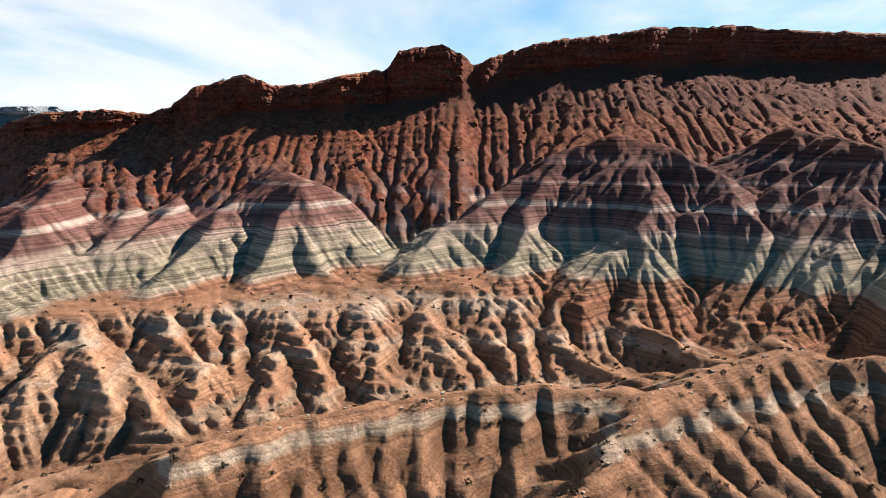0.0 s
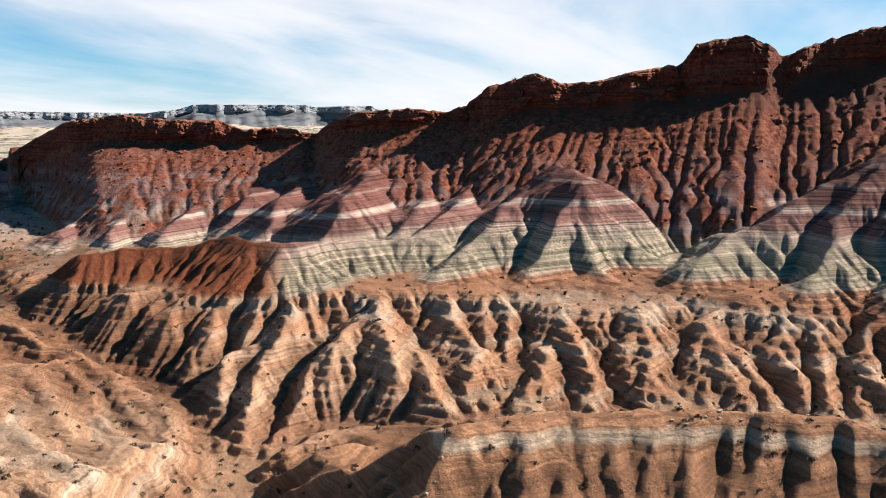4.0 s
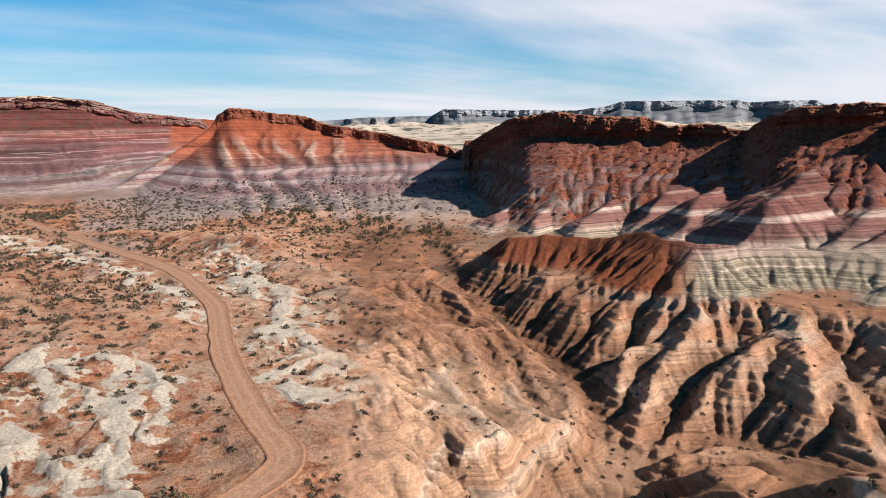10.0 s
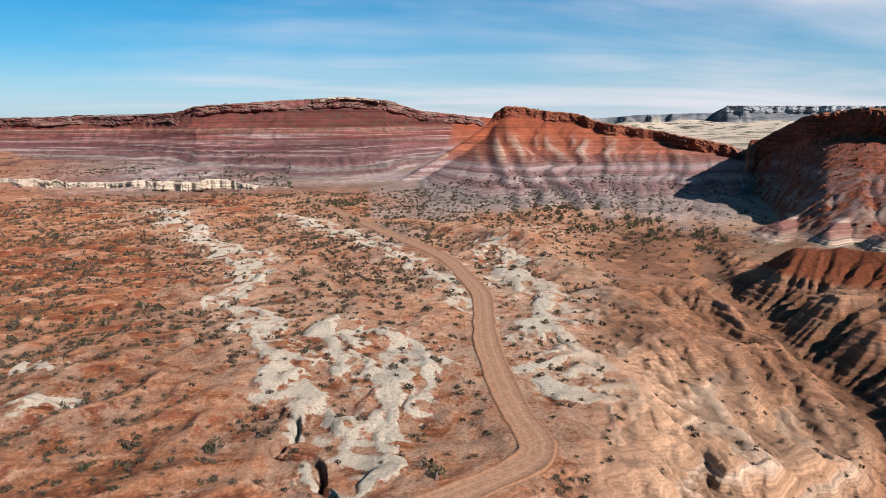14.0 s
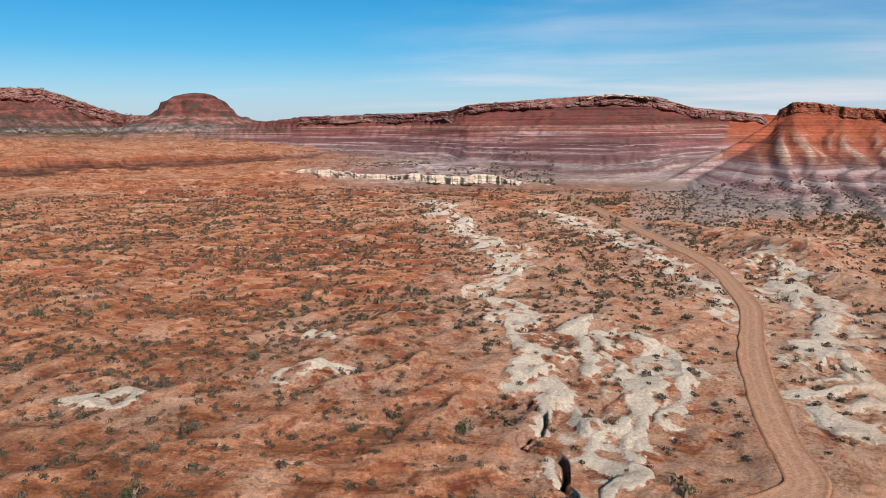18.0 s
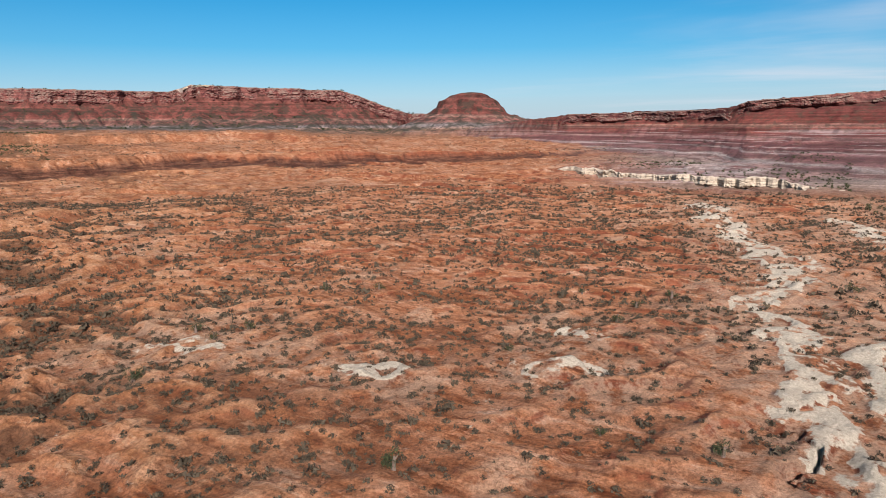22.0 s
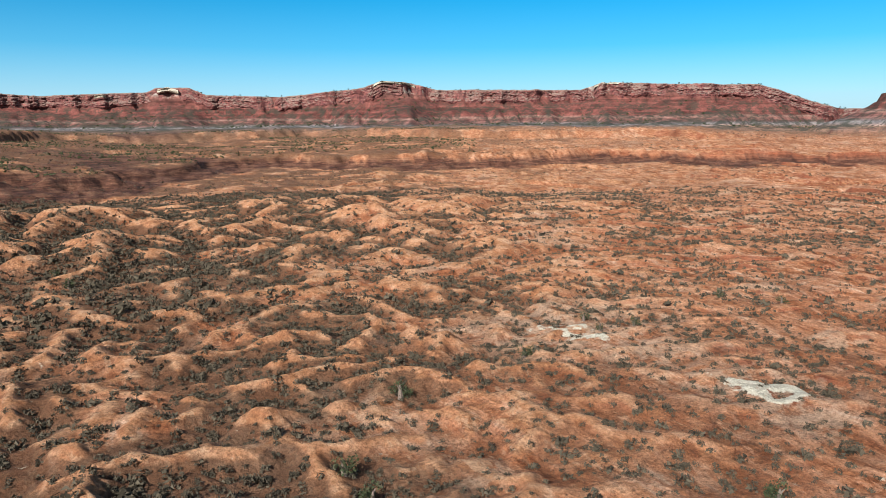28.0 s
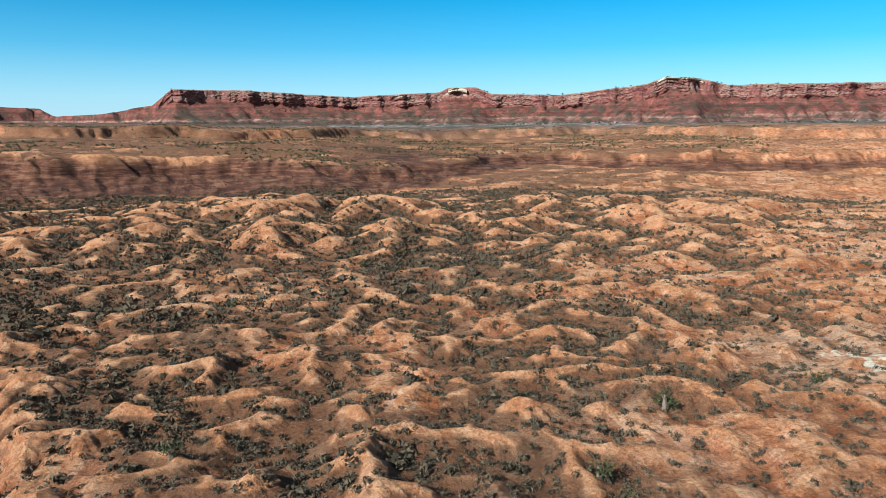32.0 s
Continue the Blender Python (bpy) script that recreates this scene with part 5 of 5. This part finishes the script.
SAGE = leaf_material("sage_leaves", (0.022, 0.017, 0.011), (0.075, 0.058, 0.038), (0.044, 0.034, 0.022))
JUNIPER = leaf_material("juniper_leaves", (0.020, 0.026, 0.012), (0.036, 0.044, 0.018), (0.055, 0.056, 0.026))
BARK = leaf_material("grey_bark", (0.10, 0.075, 0.055), (0.14, 0.10, 0.08), (0.12, 0.09, 0.07))
plants = np.random.default_rng(7)


def clump(count, size, flat, rng, tuft=0.30, low=0.0):
    """Loose tufts of small leaves filling a dome about 1 wide; vertices and triangles."""
    d = rng.normal(size=(count, 3))
    d /= np.linalg.norm(d, axis=1)[:, None]
    d[:, 2] = np.abs(d[:, 2])
    lobe = 1 + 0.35 * np.sin(3 * np.arctan2(d[:, 1], d[:, 0]) + rng.uniform(0, 6)) * (1 - d[:, 2])
    c = d * (rng.uniform(0.25, 1.0, (count, 1)) ** 0.5) * np.stack([lobe * 0.5, lobe * 0.5, np.full(count, flat)], -1) * size
    c[:, 2] += low
    t = rng.normal(size=(count, 3, 3))
    t *= tuft * size / np.linalg.norm(t, axis=2)[:, :, None]
    v = (c[:, None] + t * rng.uniform(0.5, 1.0, (count, 1, 1))).reshape(-1, 3)
    v[:, 2] = np.maximum(v[:, 2], -0.05 * size)
    return v, np.arange(len(v)).reshape(-1, 3)


def scatter(count, az0, az1, r0, r1, rng):
    az = rng.uniform(az0, az1, count)
    r = np.sqrt(rng.uniform(r0 * r0, r1 * r1, count))
    return -np.sin(np.radians(az)) * r, np.cos(np.radians(az)) * r, az, r


def height_at(x, y):
    return ground_height(np.asarray(x, float), np.asarray(y, float))


# sagebrush: thick in the hollows and on the swells farthest round, thin on bare pale caps
sx, sy, saz, sr = scatter(200000, 40, 219, 82, 540, plants)
sz, sflow, sroad, sm = height_at(sx, sy)
want = np.interp(saz, (40, 58, 70, 90, 110, 140, 165, 210), (0.05, 0.14, 0.55, 0.78, 0.80, 0.85, 1.4, 1.9))
want = want * (0.45 + 0.75 * sstep(-0.35, 0.4, fbm(sx / 26, sy / 26, 3, 171))) * np.interp(sr, (82, 200, 520), (0.8, 0.9, 0.6))
want = want * (0.6 + 0.5 * sstep(1.0, 4.0, sflow)) * np.interp(sm["crest"], (-0.4, 0.1, 0.6), (1.5, 1.0, 0.35))
want = want * (1 - 0.75 * sm["caps"]) * (sroad > 4.5) * (sm["k_rim"] + sm["k_mound"] + sm["k_red"] < 0.3)
keep = plants.uniform(0, 1, len(sx)) < want * 0.62
sx, sy, sz, saz, sr = sx[keep], sy[keep], sz[keep], saz[keep], sr[keep]
ssize = plants.uniform(0.5, 1.35, len(sx)) * np.where(plants.uniform(0, 1, len(sx)) < 0.12, 1.6, 1.0) * np.interp(saz, (150, 175), (1.0, 1.2))


def joined_plants(name, shapes, x, y, z, size, material, label, category):
    """Many small plants as one mesh."""
    vs, fs, base = [], [], 0
    turn = plants.uniform(0, 2 * math.pi, len(x))
    pick = plants.integers(0, len(shapes), len(x))
    for k, (v, f) in enumerate(shapes):
        sel = np.nonzero(pick == k)[0]
        if not len(sel):
            continue
        c, s = np.cos(turn[sel])[:, None], np.sin(turn[sel])[:, None]
        w = size[sel][:, None]
        p = np.stack([x[sel][:, None] + w * (c * v[:, 0] - s * v[:, 1]), y[sel][:, None] + w * (s * v[:, 0] + c * v[:, 1]), z[sel][:, None] + w * v[:, 2]], -1)
        fs.append((f[None] + (np.arange(len(sel)) * len(v))[:, None, None]).reshape(-1, 3) + base)
        vs.append(p.reshape(-1, 3))
        base += vs[-1].shape[0]
    me = mesh_from(name, np.vstack(vs), np.vstack(fs), material, smooth=False)
    return tagged(new(name, me), label, category, kind="stuff")


sage_rich = [clump(130, 1.25, 0.5, plants, 0.20) for k in range(6)]
sage_mid = [clump(34, 1.3, 0.5, plants, 0.29) for k in range(6)]
sage_thin = [clump(11, 1.35, 0.5, plants, 0.46) for k in range(6)]
# thin brush on the badland slopes
ex, ey, eaz, er = scatter(9000, -37, 57, 84, 250, plants)
ez, ef, eroad, em = height_at(ex, ey)
hold = (plants.uniform(0, 1, len(ex)) < np.where(eaz < 2, 0.24, 0.12)) & (em["k_mound"] + em["k_red"] < 0.4)
sx, sy, sz, saz, sr = (np.concatenate([p, q[hold]]) for p, q in ((sx, ex), (sy, ey), (sz, ez), (saz, eaz), (sr, er)))
ssize = np.concatenate([ssize, plants.uniform(0.5, 1.1, int(hold.sum()))])
order = np.argsort(sr)
singles, rest = order[:300], order[300:]
sage_meshes = [mesh_from("sagebrush", v, f, SAGE, smooth=False) for v, f in sage_rich]
for k in singles:
    ob = new("sagebrush", sage_meshes[int(plants.integers(0, 6))])
    ob.matrix_world = pose(sx[k], sy[k], sz[k] - 0.05, 0, 0, float(plants.uniform(0, 360))) @ Matrix.Scale(float(ssize[k]), 4)
    tagged(ob, "low grey-green sagebrush on orange sand" if ssize[k] < 1.25 else "broad grey-green sagebrush clump on orange sand", "shrub", "sagebrush on the plain")
mid, thin = rest[sr[rest] < 190], rest[sr[rest] >= 190]
joined_plants("sagebrush_field", sage_mid, sx[mid], sy[mid], sz[mid] - 0.05, ssize[mid], SAGE, "grey-green sagebrush scattered over the sandy plain", "shrubs")
joined_plants("sagebrush_field", sage_thin, sx[thin], sy[thin], sz[thin] - 0.05, ssize[thin], SAGE, "small far sagebrush dotted over the desert flats", "shrubs")


# junipers
def trunk_mesh(rng, height):
    """A tapered, leaning trunk with three limbs."""
    bm = bmesh.new()
    for k in range(4):
        lean, a = (0.08, 0.0) if k == 0 else (0.55, k * 2.1 + rng.uniform(-0.4, 0.4))
        z0, length, rad = (0.0, height * 0.7, 0.16) if k == 0 else (height * 0.15 * k, height * 0.42, 0.08)
        ringed = []
        for j in range(4):
            t = j / 3
            cx, cy, cz = math.cos(a) * lean * length * t, math.sin(a) * lean * length * t, z0 + length * t * (1 - 0.3 * (k > 0))
            ringed.append([bm.verts.new((cx + rad * (1 - 0.75 * t) * math.cos(q * 2 * math.pi / 6), cy + rad * (1 - 0.75 * t) * math.sin(q * 2 * math.pi / 6), cz - 0.15 * (j == 0))) for q in range(6)])
        for lo, hi in zip(ringed, ringed[1:]):
            for q in range(6):
                bm.faces.new((lo[q], lo[(q + 1) % 6], hi[(q + 1) % 6], hi[q]))
    me = bpy.data.meshes.new("trunk")
    bm.to_mesh(me)
    bm.free()
    me.materials.append(BARK)
    return me


def crown_mesh(rng):
    vs, fs, base = [], [], 0
    for k in range(8):
        a, rad = rng.uniform(0, 6.28), rng.uniform(0.1, 0.42)
        v, f = clump(46, rng.uniform(0.42, 0.7), 0.75, rng, 0.16)
        v = v + np.array([math.cos(a) * rad, math.sin(a) * rad, rng.uniform(0.08, 0.55)])
        vs.append(v)
        fs.append(f + base)
        base += len(v)
    return mesh_from("crown", np.vstack(vs), np.vstack(fs), JUNIPER, smooth=False)


crowns, trunks = [crown_mesh(plants) for k in range(4)], [trunk_mesh(plants, 1.0) for k in range(3)]


def juniper(x, y, z, size, label="dark green juniper bush standing among sagebrush"):
    tree = tagged(new("juniper"), label, "tree", "junipers on the plain")
    tree.matrix_world = pose(x, y, z - 0.1, 0, 0, float(plants.uniform(0, 360))) @ Matrix.Scale(size, 4)
    for name, meshes in (("trunk", trunks), ("crown", crowns)):
        ob = new(name, meshes[int(plants.integers(0, len(meshes)))])
        ob.parent = tree
    return tree


PLAIN_JUNIPERS = ((156.4, 127, 4.4), (145.9, 150, 3.6), (137.1, 173, 3.0), (126.4, 206, 3.4), (130.8, 203, 2.6), (161.4, 99, 4.0), (125.6, 98, 3.4), (181.2, 256, 4.2), (139.8, 168, 2.6), (159.1, 92, 3.4), (106.9, 175, 3.0), (105.4, 187, 2.6),
                  (102.7, 203, 3.6), (90.4, 230, 3.4), (118.9, 340, 4.0), (141.1, 177, 3.0), (109.7, 201, 2.6), (115.5, 151, 2.2), (98.2, 110, 2.8), (107.9, 114, 2.0), (182.0, 273, 3.6), (197.2, 111, 4.0), (191.8, 203, 4.2), (79.8, 94, 2.6))
jx, jy = np.array([polar(a, r) for a, r, s in PLAIN_JUNIPERS]).T
jz = height_at(jx, jy)[0]
for (a, r, s), x, y, z in zip(PLAIN_JUNIPERS, jx, jy, jz):
    juniper(x, y, z, s * 0.95)
# junipers and tamarisk on the valley floor, and along the rims
vx, vy, vaz, vr = scatter(900, 57, 90, 300, 470, plants)
vz, vf, vroad, vm = height_at(vx, vy)
ok = (plants.uniform(0, 1, 900) < np.where(np.abs(vr - np.interp(vaz, (57, 66, 76, 90), (320, 372, 430, 470))) < 34, 0.75, 0.10)) & (vm["k_wall"] < 0.2) & (vz < 4)
for x, y, z in list(zip(vx[ok], vy[ok], vz[ok]))[:110]:
    juniper(x, y, z, float(plants.uniform(1.8, 4.0)), "dark juniper or tamarisk on the valley floor")["group"] = "trees on the valley floor"
far_crowns = [clump(40, 1.0, 0.7, plants, 0.26, 0.1) for k in range(4)]
vx, vy, vz = vx[ok][110:], vy[ok][110:], vz[ok][110:]
rx, ry, raz, rr2 = scatter(1500, -38, 112, 300, 1500, plants)
rz, rf, rroad, rm = height_at(rx, ry)
on = ((rm["k_rim"] > 0.6) & (rm["s1"] < -3) & (rm["s1"] > -40) & (raz < 56)) | ((rm["k_purple"] > 0.6) & (rm["s3"] < -8) & (rm["s3"] > -90)) | ((rm["k_wall"] > 0.6) & (rm["s2"] < -4) & (rm["s2"] > -40))
mx, my, maz, mr = scatter(2600, 112, 204, 900, 2750, plants)
mz, mf, mroad, mm = height_at(mx, my)
far_on = (mm["s4"] < 420)
allx, ally, allz = np.concatenate([vx, rx[on], mx[far_on]]), np.concatenate([vy, ry[on], my[far_on]]), np.concatenate([vz, rz[on], mz[far_on]])
joined_plants("juniper_wood", far_crowns, allx, ally, allz, np.concatenate([plants.uniform(1.5, 3.5, len(vx)), plants.uniform(1.2, 3.0, on.sum()), plants.uniform(4, 9, far_on.sum())]), JUNIPER, "scattered dark junipers along far rims and slopes", "trees")
lx, ly, laz, lr = scatter(1400, 91, 112, 540, 820, plants)
lz, lf, lroad, lm = height_at(lx, ly)
top_of = (lr > np.interp(laz, (91, 95, 100, 105, 111), (560, 585, 606, 650, 697)) + 6) & (vnoise(lx / 60, ly / 60, 183) > 0.0)
joined_plants("juniper_wood", far_crowns, lx[top_of], ly[top_of], lz[top_of], plants.uniform(1.2, 2.8, top_of.sum()), JUNIPER, "dark junipers on top of the white ledge", "trees")
gx2, gy2, gaz2, gr2 = scatter(16000, 98, 216, 500, 1500, plants)
gz2, gf2, groad2, gm2 = height_at(gx2, gy2)
patch = fbm(gx2 / 110, gy2 / 45, 3, 185) > np.interp(gaz2, (98, 130, 170), (0.45, 0.25, -0.1))
joined_plants("far_brush", [clump(9, 1.3, 0.5, plants, 0.5) for k in range(4)], gx2[patch], gy2[patch], gz2[patch], plants.uniform(0.9, 2.2, patch.sum()), SAGE, "patches of dark brush on the far flats", "shrubs")
# brush on the shelf and in the far hollows
bx, by, baz, br = scatter(14000, 150, 218, 540, 1600, plants)
bz, bf, broad, bm_ = height_at(bx, by)
sel = (vnoise(bx / 90, by / 90, 181) > -0.1) & (bz > 12)
joined_plants("juniper_wood", [clump(12, 1.2, 0.6, plants, 0.4) for k in range(4)], bx[sel], by[sel], bz[sel], plants.uniform(1.4, 3.2, sel.sum()), JUNIPER, "low dark brush covering the far shelf", "trees")


# ---- fallen rock on the slopes ----
def boulder(rng):
    p = np.array([(x, y, z) for x in (-1, 1) for y in (-1, 1) for z in (-1, 1)], float) * rng.uniform(0.28, 0.6, (8, 3))
    f = np.array([(0, 1, 3), (0, 3, 2), (4, 6, 7), (4, 7, 5), (0, 4, 5), (0, 5, 1), (2, 3, 7), (2, 7, 6), (0, 2, 6), (0, 6, 4), (1, 5, 7), (1, 7, 3)])
    return p, f


qx, qy, qaz, qr = scatter(16000, -38, 57, 215, 480, plants)
qz, qf, qroad, qm = height_at(qx, qy)
near_cliff = np.exp(-np.maximum(qm["s1"], 0) / 28.0)
sel = (qm["k_rim"] > 0.5) & (qm["s1"] > 3) & (plants.uniform(0, 1, len(qx)) < 0.16 + 0.5 * near_cliff)
joined_plants("boulder_field", [boulder(plants) for k in range(6)], qx[sel], qy[sel], qz[sel], plants.uniform(0.35, 1.0, sel.sum()) ** 2 * 1.6, RED_ROCK, "red sandstone boulders fallen on the talus", "boulders")

# pale rubble lying along the crests of the two near ridges
for ridge_line, owner_ in zip(RIDGES, landforms[:2]):
    p = smooth_line(ridge_line, 1.1)
    hx_, hy_ = p[:, 0] + plants.normal(0, 0.9, len(p)), p[:, 1] + plants.normal(0, 0.9, len(p))
    hz_ = height_at(hx_, hy_)[0]
    rubble = joined_plants("crest_rubble", [boulder(plants) for k in range(6)], hx_, hy_, hz_, plants.uniform(0.3, 1.0, len(p)) ** 2 * 0.5, WHITE_ROCK, "pale broken rock along the crest", "")
    rubble.parent = owner_
